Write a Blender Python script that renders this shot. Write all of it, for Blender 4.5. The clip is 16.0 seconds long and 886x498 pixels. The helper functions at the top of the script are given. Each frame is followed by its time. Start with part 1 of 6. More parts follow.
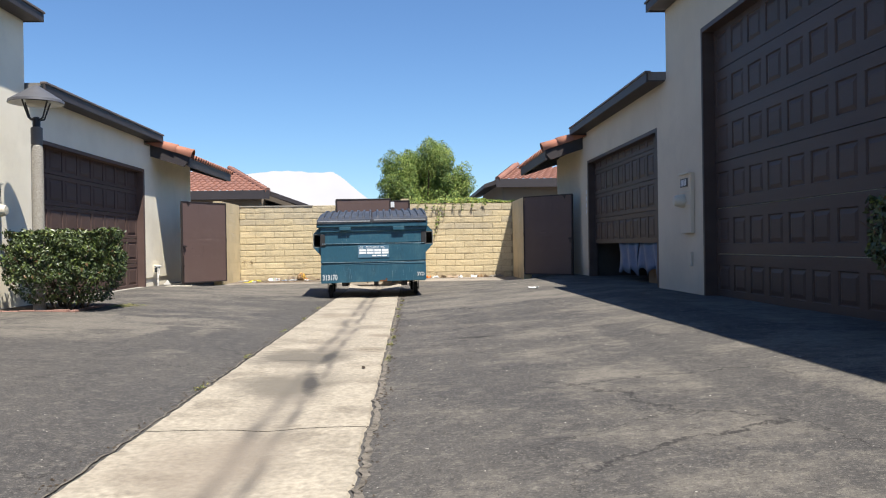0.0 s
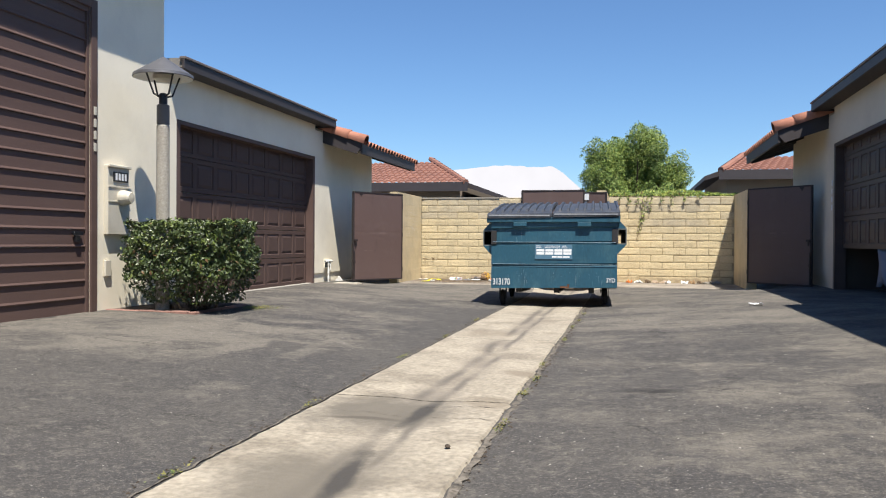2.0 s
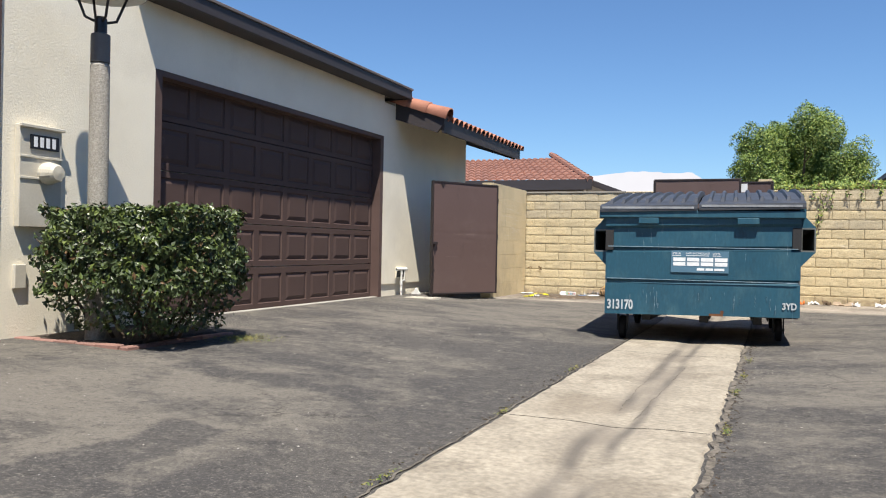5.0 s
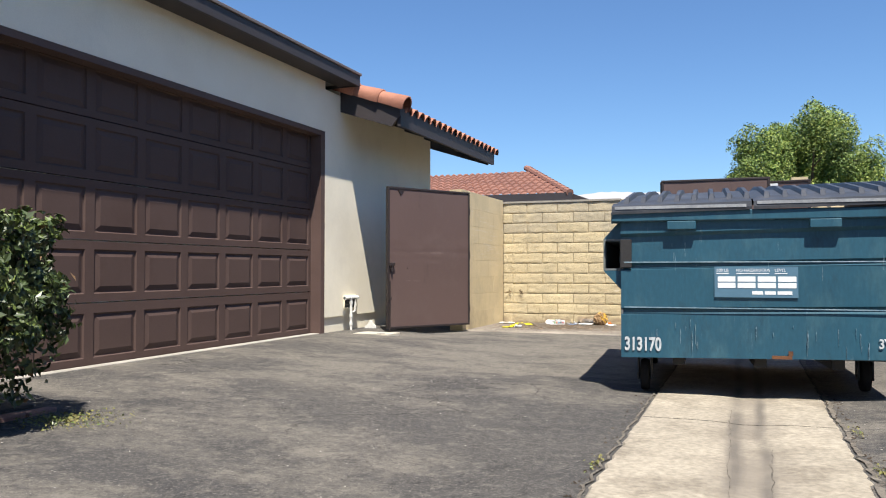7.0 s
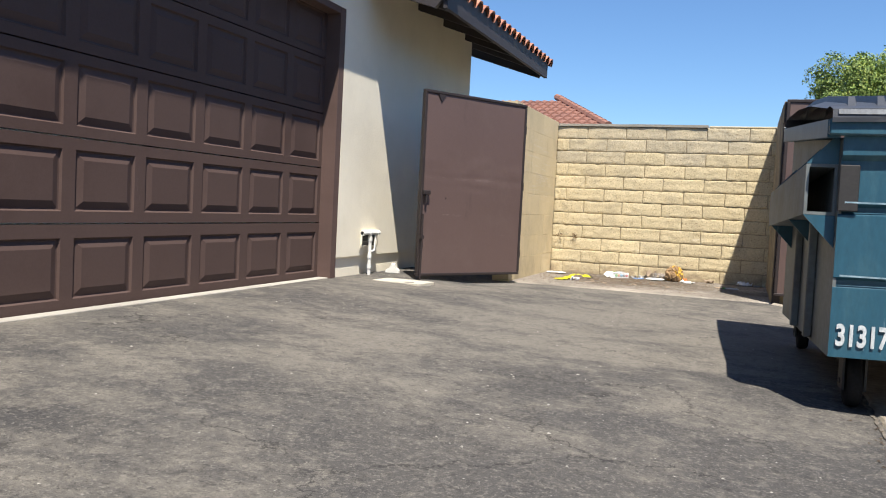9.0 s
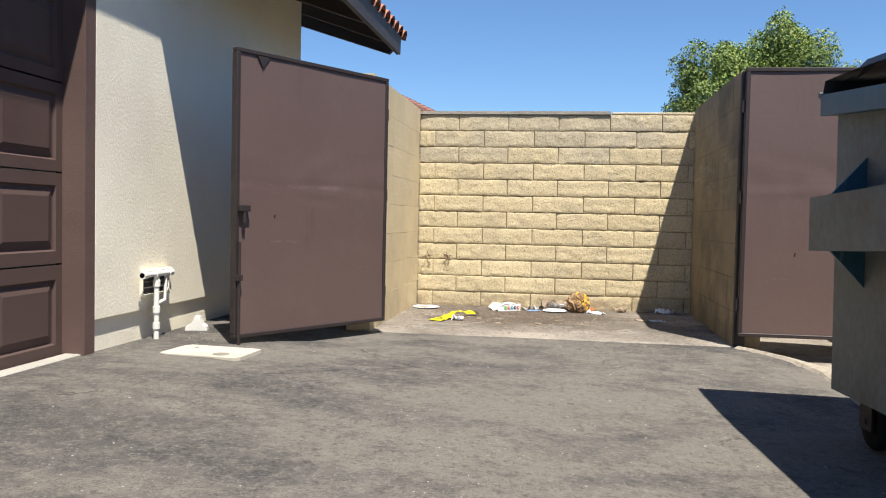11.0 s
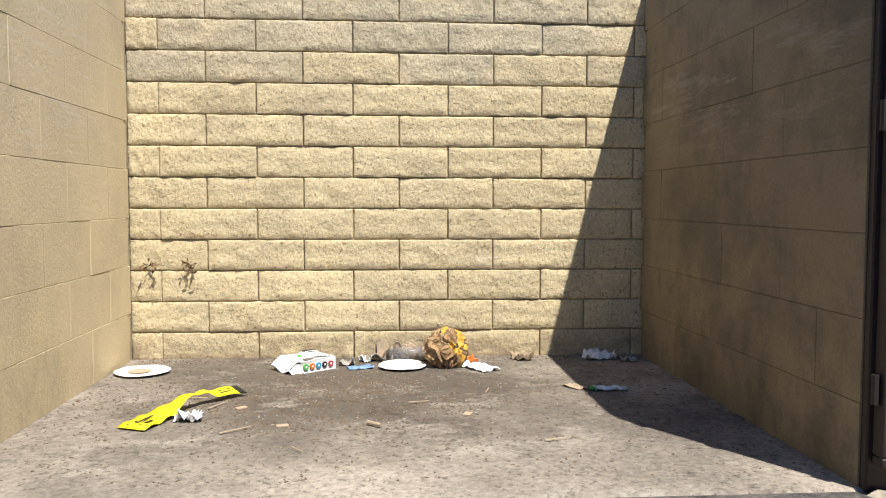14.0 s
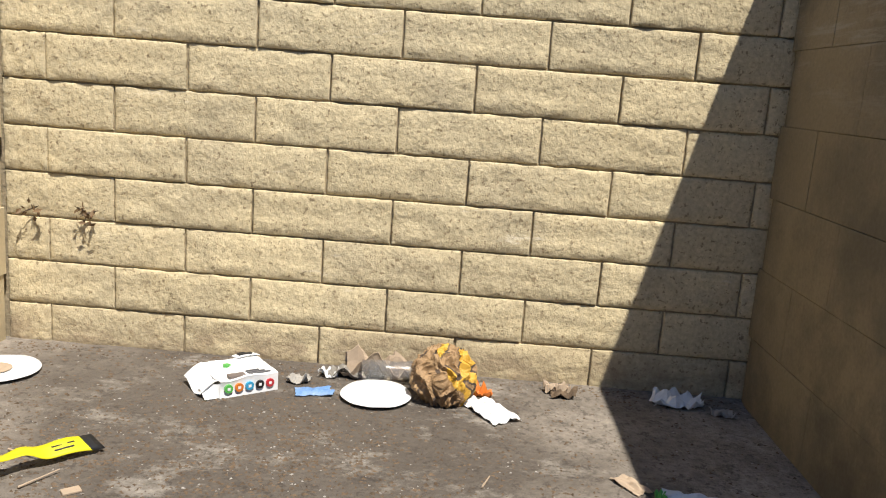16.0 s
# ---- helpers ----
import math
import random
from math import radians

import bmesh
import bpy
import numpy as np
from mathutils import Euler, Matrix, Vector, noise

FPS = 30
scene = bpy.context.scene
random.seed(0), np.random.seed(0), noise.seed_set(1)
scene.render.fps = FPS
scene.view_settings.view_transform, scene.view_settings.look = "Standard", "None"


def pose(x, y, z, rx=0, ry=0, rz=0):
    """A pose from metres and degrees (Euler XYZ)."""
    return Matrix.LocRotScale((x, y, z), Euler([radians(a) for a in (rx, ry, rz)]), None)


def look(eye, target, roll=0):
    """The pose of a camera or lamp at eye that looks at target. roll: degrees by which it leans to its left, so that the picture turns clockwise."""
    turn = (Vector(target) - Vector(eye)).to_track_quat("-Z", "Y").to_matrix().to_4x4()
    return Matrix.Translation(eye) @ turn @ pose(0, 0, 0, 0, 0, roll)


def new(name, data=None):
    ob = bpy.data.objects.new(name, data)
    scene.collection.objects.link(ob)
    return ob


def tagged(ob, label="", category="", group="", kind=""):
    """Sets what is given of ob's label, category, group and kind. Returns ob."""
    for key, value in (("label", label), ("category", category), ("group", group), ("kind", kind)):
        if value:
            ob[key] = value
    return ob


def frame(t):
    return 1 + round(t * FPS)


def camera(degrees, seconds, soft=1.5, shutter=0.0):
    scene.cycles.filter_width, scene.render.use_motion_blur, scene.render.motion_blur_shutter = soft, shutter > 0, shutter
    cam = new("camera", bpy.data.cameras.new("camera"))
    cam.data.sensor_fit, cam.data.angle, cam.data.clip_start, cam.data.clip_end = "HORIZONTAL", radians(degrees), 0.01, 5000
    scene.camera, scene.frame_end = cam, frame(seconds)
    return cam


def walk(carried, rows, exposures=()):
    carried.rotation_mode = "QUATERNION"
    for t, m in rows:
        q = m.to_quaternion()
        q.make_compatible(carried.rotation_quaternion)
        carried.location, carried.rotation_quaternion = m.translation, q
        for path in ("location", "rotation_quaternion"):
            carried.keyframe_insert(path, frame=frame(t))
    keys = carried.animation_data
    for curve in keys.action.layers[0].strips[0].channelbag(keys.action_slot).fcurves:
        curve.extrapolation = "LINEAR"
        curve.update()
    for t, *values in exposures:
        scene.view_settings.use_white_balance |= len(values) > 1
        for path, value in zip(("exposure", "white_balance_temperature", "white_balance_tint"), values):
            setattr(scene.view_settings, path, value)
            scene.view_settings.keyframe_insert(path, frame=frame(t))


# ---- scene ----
cam = camera(57.2, 16.0, soft=1.1)
PATH = [
    (0, (0.259, 0.068, 0.771), (0.338, 2.067, 0.763), -0.9),
    (0.5, (0.453, 0.497, 0.783), (0.391, 2.496, 0.737), 0.5),
    (1, (0.552, 1.038, 0.788), (0.352, 3.027, 0.73), -0.9),
    (1.5, (0.659, 1.48, 0.818), (0.312, 3.45, 0.782), -0.9),
    (2, (0.648, 2.046, 0.826), (0.197, 3.994, 0.807), 0.4),
    (2.5, (0.669, 2.508, 0.838), (0.118, 4.431, 0.824), 1.3),
    (3, (0.643, 3.051, 0.833), (0.089, 4.973, 0.822), 1.1),
    (3.5, (0.642, 3.522, 0.838), (0.05, 5.433, 0.825), 1.5),
    (4, (0.533, 4.036, 0.827), (-0.131, 5.922, 0.807), 2.1),
    (4.2, (0.489, 4.242, 0.818), (-0.211, 6.115, 0.798), 1.9),
    (6.3, (-0.057, 6.446, 0.786), (-0.835, 8.289, 0.792), 0.9),
    (6.5, (-0.114, 6.599, 0.794), (-0.878, 8.448, 0.809), 0.7),
    (7, (-0.356, 7.127, 0.777), (-1.054, 9.001, 0.828), 0.0),
    (7.5, (-0.611, 7.543, 0.762), (-1.376, 9.391, 0.807), 1.5),
    (8, (-0.93, 7.983, 0.757), (-1.721, 9.82, 0.758), 1.8),
    (8.5, (-1.173, 8.462, 0.766), (-1.913, 10.319, 0.706), 2.0),
    (8.7, (-1.263, 8.614, 0.735), (-1.99, 10.475, 0.644), 2.4),
    (10.8, (-2.147, 10.691, 0.783), (-2.49, 12.659, 0.684), 1.8),
    (11, (-2.189, 10.912, 0.803), (-2.482, 12.889, 0.727), 1.2),
    (11.5, (-2.288, 11.458, 0.807), (-2.462, 13.45, 0.762), 0.6),
    (12, (-2.398, 11.955, 0.841), (-2.511, 13.952, 0.826), 1.2),
    (12.5, (-2.432, 12.496, 0.831), (-2.469, 14.495, 0.855), 0.5),
    (13, (-2.431, 13.026, 0.797), (-2.397, 15.026, 0.795), 1.2),
    (13.5, (-2.391, 13.551, 0.809), (-2.254, 15.546, 0.774), 0.0),
    (14, (-2.308, 14.065, 0.764), (-2.168, 16.056, 0.645), 0.1),
    (14.5, (-2.145, 14.504, 0.8), (-1.868, 16.481, 0.678), -1.0),
    (15, (-2.06, 14.803, 0.856), (-1.869, 16.784, 0.655), 2.3),
    (15.5, (-2.048, 15.086, 0.944), (-1.958, 17.051, 0.581), 3.9),
    (16, (-2.048, 15.257, 0.934), (-2.089, 17.217, 0.537), 4.4),
]
walk(cam, [(t, look(eye, target, roll)) for t, eye, target, roll in PATH],
     exposures=[(0, 0.74), (4, 0.62), (8, 0.8), (11, 0.74), (12, 0.66), (13.5, 0.68), (14, 0.72), (14.5, 0.66), (15, 0.74), (15.5, 0.62), (16, 0.5)])

# ---------------- world, sun ----------------
SUN_DIR = Vector((0.256, -0.43, 1.0)).normalized()
world = bpy.data.worlds.new("sky")
world.use_nodes = True
scene.world = world
wn = world.node_tree.nodes
sky = wn.new("ShaderNodeTexSky")
sky.sky_type = "NISHITA"
sky.sun_disc = False
sky.sun_elevation = math.asin(SUN_DIR.z)
sky.sun_rotation = math.atan2(SUN_DIR.x, SUN_DIR.y)
sky.dust_density = 0.1
sky.ozone_density = 3.0
tint = wn.new("ShaderNodeMix")
tint.data_type, tint.blend_type = "RGBA", "MULTIPLY"
tint.inputs[0].default_value = 1.0
tint.inputs[7].default_value = (0.78, 0.99, 1.22, 1)
world.node_tree.links.new(sky.outputs[0], tint.inputs[6])
world.node_tree.links.new(tint.outputs[2], wn["Background"].inputs[0])
wn["Background"].inputs[1].default_value = 0.073
sun_data = bpy.data.lights.new("sun", "SUN")
sun_data.energy, sun_data.angle, sun_data.color = 5.15, radians(0.53), (1.0, 0.945, 0.855)
sun = new("sun", sun_data)
sun.matrix_world = look(SUN_DIR * 40, (0, 0, 0))


# ---------------- materials ----------------
def mat(name, a, b=None, scale=6.0, rough=0.8, metal=0.0, bump=0.0, bscale=60.0, fine=0.12, fscale=90.0, rand=0.0, stretch=(1, 1, 1), dirt=None, dscale=2.0, damt=0.5, spec=0.5, tone=0.82, world=False, dlim=(0.5, 0.68)):
    """Two tones by a broad noise, a fine grain over them, relief, and stains of a third tone."""
    a, b, dirt = (tuple(tone * c for c in q) if q else q for q in (a, b, dirt))
    m = bpy.data.materials.new(name)
    m.use_nodes = True
    nt = m.node_tree
    n, l = nt.nodes, nt.links
    p = n["Principled BSDF"]
    p.inputs["Roughness"].default_value = rough
    p.inputs["Metallic"].default_value = metal
    p.inputs["Specular IOR Level"].default_value = spec
    co = n.new("ShaderNodeTexCoord")
    mp = n.new("ShaderNodeMapping")
    mp.inputs["Scale"].default_value = stretch
    l.new(co.outputs["Object"], mp.inputs[0])
    if world:
        l.new(n.new("ShaderNodeNewGeometry").outputs["Position"], mp.inputs[0])
    src = mp.outputs[0]
    if rand:
        oi = n.new("ShaderNodeObjectInfo")
    if rand and not world:
        ad = n.new("ShaderNodeVectorMath")
        ad.operation = "MULTIPLY_ADD"
        ad.inputs[1].default_value = (7, 7, 7)
        l.new(oi.outputs["Random"], ad.inputs[0])
        l.new(mp.outputs[0], ad.inputs[2])
        src = ad.outputs[0]

    def ns(sc, det, ro=0.55):
        t = n.new("ShaderNodeTexNoise")
        t.inputs["Scale"].default_value, t.inputs["Detail"].default_value, t.inputs["Roughness"].default_value = sc, det, ro
        l.new(src, t.inputs["Vector"])
        return t.outputs["Fac"]

    def ramp(fac, lo, hi):
        r = n.new("ShaderNodeMapRange")
        r.inputs["From Min"].default_value, r.inputs["From Max"].default_value = lo, hi
        l.new(fac, r.inputs["Value"])
        return r.outputs[0]

    def mix(f, ca, cb, mode="MIX"):
        x = n.new("ShaderNodeMix")
        x.data_type, x.blend_type = "RGBA", mode
        for sock, v in ((x.inputs[0], f), (x.inputs[6], ca), (x.inputs[7], cb)):
            if hasattr(v, "links"):
                l.new(v, sock)
            elif isinstance(v, tuple):
                sock.default_value = (*v, 1)
            else:
                sock.default_value = v
        return x.outputs[2]
    b = b or tuple(c * 0.82 for c in a)
    col = mix(ramp(ns(scale, 5), 0.3, 0.7), a, b)
    if dirt:
        dm = n.new("ShaderNodeMath")
        dm.operation = "MULTIPLY"
        dm.inputs[1].default_value = damt
        l.new(ramp(ns(dscale, 7, 0.68), *dlim), dm.inputs[0])
        col = mix(dm.outputs[0], col, dirt)
    if fine:
        g = ramp(ns(fscale, 3), 0.25, 0.75)
        k = n.new("ShaderNodeMapRange")
        k.inputs["To Min"].default_value, k.inputs["To Max"].default_value = 1 - fine, 1 + fine
        l.new(g, k.inputs["Value"])
        v = n.new("ShaderNodeVectorMath")
        v.operation = "SCALE"
        l.new(col, v.inputs[0])
        l.new(k.outputs[0], v.inputs["Scale"])
        col = v.outputs[0]
    if rand:
        oi2 = n.new("ShaderNodeMapRange")
        oi2.inputs["To Min"].default_value, oi2.inputs["To Max"].default_value = 1 - rand, 1 + rand
        l.new(oi.outputs["Random"], oi2.inputs["Value"])
        v = n.new("ShaderNodeVectorMath")
        v.operation = "SCALE"
        l.new(col, v.inputs[0])
        l.new(oi2.outputs[0], v.inputs["Scale"])
        col = v.outputs[0]
    l.new(col, p.inputs["Base Color"])
    if bump:
        bn = n.new("ShaderNodeBump")
        bn.inputs["Strength"].default_value = min(1.0, bump)
        bn.inputs["Distance"].default_value = 0.01
        l.new(ns(bscale, 6, 0.6), bn.inputs["Height"])
        l.new(bn.outputs[0], p.inputs["Normal"])
    return m


def asphalt_mat():
    """Worn sealed asphalt: dark sealer, scuffed paler drifts, tyre sweeps, pale grit."""
    m = bpy.data.materials.new("asphalt")
    m.use_nodes = True
    n, l = m.node_tree.nodes, m.node_tree.links
    p = n["Principled BSDF"]
    p.inputs["Roughness"].default_value = 0.85
    p.inputs["Specular IOR Level"].default_value = 0.12
    co = n.new("ShaderNodeTexCoord")

    def ns(sc, det, ro, stretch=(1, 1, 1), rot=0.0, dist=0.0):
        mp = n.new("ShaderNodeMapping")
        mp.inputs["Scale"].default_value = stretch
        mp.inputs["Rotation"].default_value = (0, 0, rot)
        l.new(co.outputs["Object"], mp.inputs[0])
        t = n.new("ShaderNodeTexNoise")
        t.inputs["Scale"].default_value, t.inputs["Detail"].default_value, t.inputs["Roughness"].default_value = sc, det, ro
        t.inputs["Distortion"].default_value = dist
        l.new(mp.outputs[0], t.inputs["Vector"])
        return t.outputs["Fac"]

    def rng(f, a, b, c=0.0, d=1.0):
        r = n.new("ShaderNodeMapRange")
        for i, v in enumerate((a, b, c, d)):
            r.inputs[i + 1].default_value = v
        l.new(f, r.inputs[0])
        return r.outputs[0]

    def mx(f, ca, cb):
        x = n.new("ShaderNodeMix")
        x.data_type = "RGBA"
        l.new(f, x.inputs[0])
        for s, v in ((x.inputs[6], ca), (x.inputs[7], cb)):
            if isinstance(v, tuple):
                s.default_value = (*v, 1)
            else:
                l.new(v, s)
        return x.outputs[2]
    def op(kind, a, b, c=None):
        x = n.new("ShaderNodeMath")
        x.operation = kind
        for k, v in enumerate((a, b, c)):
            if v is None:
                continue
            if isinstance(v, (int, float)):
                x.inputs[k].default_value = v
            else:
                l.new(v, x.inputs[k])
        return x.outputs[0]

    # ground plan of the sealer: coordinates bent by noise, then soft-edged patches
    sep = n.new("ShaderNodeSeparateXYZ")
    l.new(co.outputs["Object"], sep.inputs[0])
    wx = op("MULTIPLY_ADD", ns(1.1, 5, 0.6), 0.5, op("MULTIPLY_ADD", ns(9, 4, 0.7), 0.1, op("ADD", sep.outputs["X"], -0.3)))
    wy = op("MULTIPLY_ADD", ns(0.8, 5, 0.6, (1.3, 1, 1), 0.7), 0.9, op("ADD", sep.outputs["Y"], -0.45))

    def patch(x0, x1, y0, y1, soft, amount):
        dx = op("SUBTRACT", (x1 - x0) / 2, op("ABSOLUTE", op("SUBTRACT", wx, (x0 + x1) / 2), None))
        dy = op("SUBTRACT", (y1 - y0) / 2, op("ABSOLUTE", op("SUBTRACT", wy, (y0 + y1) / 2), None))
        return rng(op("MINIMUM", dx, dy), -soft, soft, 0.0, amount)
    bias = patch(-0.2, 1.0, -6, 9.5, 0.07, -0.06)
    for a in ((1.0, 2.4, -5, 9.3, 0.15, -0.02), (-1.42, -0.7, -6, 12.5, 0.15, -0.1), (-2.0, -1.74, 4.0, 7.8, 0.05, -0.3), (-4.4, -2.05, 6, 8.9, 0.2, 0.03), (-2.9, -1.5, 8.75, 9.0, 0.06, -0.16), (-3.4, -0.6, 11.8, 15.4, 0.4, 0.06), (1.7, 1.95, 3.0, 6.4, 0.08, -0.17), (0.3, 2.2, 9.6, 11, 0.2, 0.06), (2.5, 2.8, 5.5, 9.5, 0.1, -0.12), (-3.4, -1.1, 9.5, 13, 0.4, -0.045), (-3.2, -1.9, 7.2, 8.7, 0.25, 0.05), (-3.6, -1.3, 3.2, 6.8, 0.4, -0.11)):
        bias = op("ADD", bias, patch(*a))
    worn = op("ADD", op("MULTIPLY_ADD", ns(1.3, 14, 0.72, (0.8, 1.2, 1), 0.3), 0.7, op("MULTIPLY", ns(7, 13, 0.8), 0.3)), bias)
    col = mx(rng(ns(0.5, 8, 0.62), 0.4, 0.6), (0.066, 0.063, 0.062), (0.088, 0.082, 0.076))
    col = mx(rng(worn, 0.44, 0.57, 0, 0.9), col, (0.178, 0.161, 0.137))
    col = mx(rng(ns(2.4, 13, 0.78, (0.8, 1.2, 1), 0.9), 0.53, 0.6, 0, 0.5), col, (0.05, 0.048, 0.048))
    col = mx(rng(ns(14, 10, 0.85), 0.52, 0.6, 0, 0.5), col, (0.2, 0.182, 0.156))
    col = mx(rng(ns(30, 8, 0.85), 0.53, 0.6, 0, 0.55), col, (0.03, 0.028, 0.028))
    col = mx(rng(ns(70, 5, 0.85), 0.54, 0.62, 0, 0.6), col, (0.25, 0.23, 0.2))
    col = mx(rng(ns(150, 4, 0.85), 0.55, 0.62, 0, 0.6), col, (0.022, 0.021, 0.021))
    # hairline cracks in the sealer, here and there
    bent = n.new("ShaderNodeCombineXYZ")
    l.new(op("MULTIPLY_ADD", ns(2.2, 8, 0.7), 0.55, op("MULTIPLY_ADD", ns(14, 5, 0.7, (1, 1, 1), 0.4), 0.1, sep.outputs["X"])), bent.inputs[0])
    l.new(op("MULTIPLY_ADD", ns(2.5, 8, 0.7, (1, 1, 1), 1.2), 0.55, op("MULTIPLY_ADD", ns(15, 5, 0.7, (1, 1, 1), 2.1), 0.1, sep.outputs["Y"])), bent.inputs[1])
    for sc, wd, lo, hi in ((0.8, 0.006, 0.47, 0.56), (3.2, 0.016, 0.56, 0.66)):
        cv = n.new("ShaderNodeTexVoronoi")
        cv.feature = "DISTANCE_TO_EDGE"
        cv.inputs["Scale"].default_value = sc
        l.new(bent.outputs[0], cv.inputs["Vector"])
        col = mx(op("MULTIPLY", rng(cv.outputs["Distance"], wd, wd * 0.3, 0, 0.75), rng(ns(0.9, 4, 0.6, (1, 1, 1), sc), lo, hi)), col, (0.022, 0.021, 0.021))
    vo = n.new("ShaderNodeTexVoronoi")
    vo.inputs["Scale"].default_value = 26
    l.new(co.outputs["Object"], vo.inputs["Vector"])
    spk = n.new("ShaderNodeMath")
    spk.operation = "MULTIPLY"
    l.new(rng(vo.outputs["Distance"], 0.1, 0.05), spk.inputs[0])
    l.new(rng(ns(3.0, 3, 0.6), 0.5, 0.62), spk.inputs[1])
    col = mx(spk.outputs[0], col, (0.42, 0.4, 0.37))
    l.new(col, p.inputs["Base Color"])
    b = n.new("ShaderNodeBump")
    b.inputs["Strength"].default_value, b.inputs["Distance"].default_value = 0.7, 0.006
    l.new(ns(90, 5, 0.7), b.inputs["Height"])
    l.new(b.outputs[0], p.inputs["Normal"])
    return m


def strip_mat():
    """Pale gutter concrete with a dark water line along its middle and damp-looking oil stains."""
    m = mat("gutter_concrete", (0.46, 0.405, 0.32), (0.36, 0.317, 0.25), scale=3.2, rough=0.88, bump=0.5, bscale=70, fine=0.28, fscale=38, dirt=(0.225, 0.192, 0.148), dscale=2.0, damt=0.65, dlim=(0.5, 0.62), spec=0.3)
    n, l = m.node_tree.nodes, m.node_tree.links
    p = n["Principled BSDF"]
    base = p.inputs["Base Color"].links[0].from_socket
    co = n.new("ShaderNodeTexCoord")
    sx = n.new("ShaderNodeSeparateXYZ")
    l.new(co.outputs["Object"], sx.inputs[0])
    no = n.new("ShaderNodeTexNoise")
    no.inputs["Scale"].default_value, no.inputs["Detail"].default_value = 1.1, 4
    l.new(co.outputs["Object"], no.inputs["Vector"])
    w = n.new("ShaderNodeMath")
    w.operation = "MULTIPLY_ADD"
    w.inputs[1].default_value = 0.12
    l.new(no.outputs["Fac"], w.inputs[0])
    l.new(sx.outputs["X"], w.inputs[2])
    out = base
    for mid, half, amt, tone in ((-0.36, 0.13, 0.8, (0.21, 0.182, 0.148)), (-0.41, 0.03, 0.9, (0.13, 0.115, 0.098)), (-0.29, 0.024, 0.9, (0.14, 0.124, 0.105))):
        d = n.new("ShaderNodeMath")
        d.operation = "SUBTRACT"
        d.inputs[1].default_value = mid + 0.06
        l.new(w.outputs[0], d.inputs[0])
        ab = n.new("ShaderNodeMath")
        ab.operation = "ABSOLUTE"
        l.new(d.outputs[0], ab.inputs[0])
        r = n.new("ShaderNodeMapRange")
        r.inputs[1].default_value, r.inputs[2].default_value, r.inputs[4].default_value = half * 1.6, half * 0.3, amt
        l.new(ab.outputs[0], r.inputs[0])
        n2 = n.new("ShaderNodeTexNoise")
        n2.inputs["Scale"].default_value, n2.inputs["Detail"].default_value = 3.6 + mid * 4, 8
        l.new(co.outputs["Object"], n2.inputs["Vector"])
        r2 = n.new("ShaderNodeMapRange")
        r2.inputs[1].default_value, r2.inputs[2].default_value = 0.28, 0.58
        l.new(n2.outputs["Fac"], r2.inputs[0])
        mu = n.new("ShaderNodeMath")
        mu.operation = "MULTIPLY"
        l.new(r.outputs[0], mu.inputs[0])
        l.new(r2.outputs[0], mu.inputs[1])
        x = n.new("ShaderNodeMix")
        x.data_type = "RGBA"
        x.inputs[7].default_value = (*tone, 1)
        l.new(mu.outputs[0], x.inputs[0])
        l.new(out, x.inputs[6])
        out = x.outputs[2]
    # oil stains with ragged edges: middle, half sizes, turn, strength
    nz = n.new("ShaderNodeTexNoise")
    nz.inputs["Scale"].default_value, nz.inputs["Detail"].default_value, nz.inputs["Roughness"].default_value = 5.0, 10, 0.72
    l.new(co.outputs["Object"], nz.inputs["Vector"])
    for cx, cy, hx, hy, turn, amt, tone in ((-0.5, 5.78, 0.42, 0.42, 0.2, 0.9, (0.135, 0.12, 0.098)), (-0.325, 5.82, 0.05, 0.32, -0.05, 0.95, (0.06, 0.055, 0.05)), (-0.55, 5.62, 0.22, 0.03, 0.15, 0.8, (0.1, 0.086, 0.07)),
                                            (-0.45, 4.65, 0.32, 0.45, 0.0, 0.85, (0.14, 0.124, 0.1)), (-0.325, 4.74, 0.05, 0.42, 0.1, 0.95, (0.06, 0.055, 0.05)), (-0.05, 6.1, 0.12, 0.2, 0.3, 0.6, (0.2, 0.165, 0.12)),
                                            (0.0, 7.05, 0.12, 0.16, 0.6, 0.7, (0.19, 0.155, 0.115)), (-0.6, 9.2, 0.24, 0.35, 0.0, 0.45, (0.24, 0.2, 0.15)), (-0.5, 3.0, 0.3, 0.5, 0.0, 0.5, (0.22, 0.18, 0.14)), (-0.2, 13.2, 0.3, 0.6, 0.0, 0.5, (0.2, 0.17, 0.13))):
        mp = n.new("ShaderNodeMapping")
        mp.vector_type = "TEXTURE"
        mp.inputs["Location"].default_value, mp.inputs["Rotation"].default_value, mp.inputs["Scale"].default_value = (cx, cy, 0), (0, 0, turn), (hx, hy, 1000.0)
        l.new(co.outputs["Object"], mp.inputs[0])
        ln = n.new("ShaderNodeVectorMath")
        ln.operation = "LENGTH"
        l.new(mp.outputs[0], ln.inputs[0])
        ad = n.new("ShaderNodeMath")
        ad.operation = "MULTIPLY_ADD"
        ad.inputs[1].default_value = 1.45
        l.new(nz.outputs["Fac"], ad.inputs[0])
        l.new(ln.outputs["Value"], ad.inputs[2])
        r = n.new("ShaderNodeMapRange")
        r.inputs[1].default_value, r.inputs[2].default_value, r.inputs[4].default_value = 1.9, 1.2, amt
        l.new(ad.outputs[0], r.inputs[0])
        x = n.new("ShaderNodeMix")
        x.data_type = "RGBA"
        x.inputs[7].default_value = (*tone, 1)
        l.new(r.outputs[0], x.inputs[0])
        l.new(out, x.inputs[6])
        out = x.outputs[2]
    l.new(out, p.inputs["Base Color"])
    return m


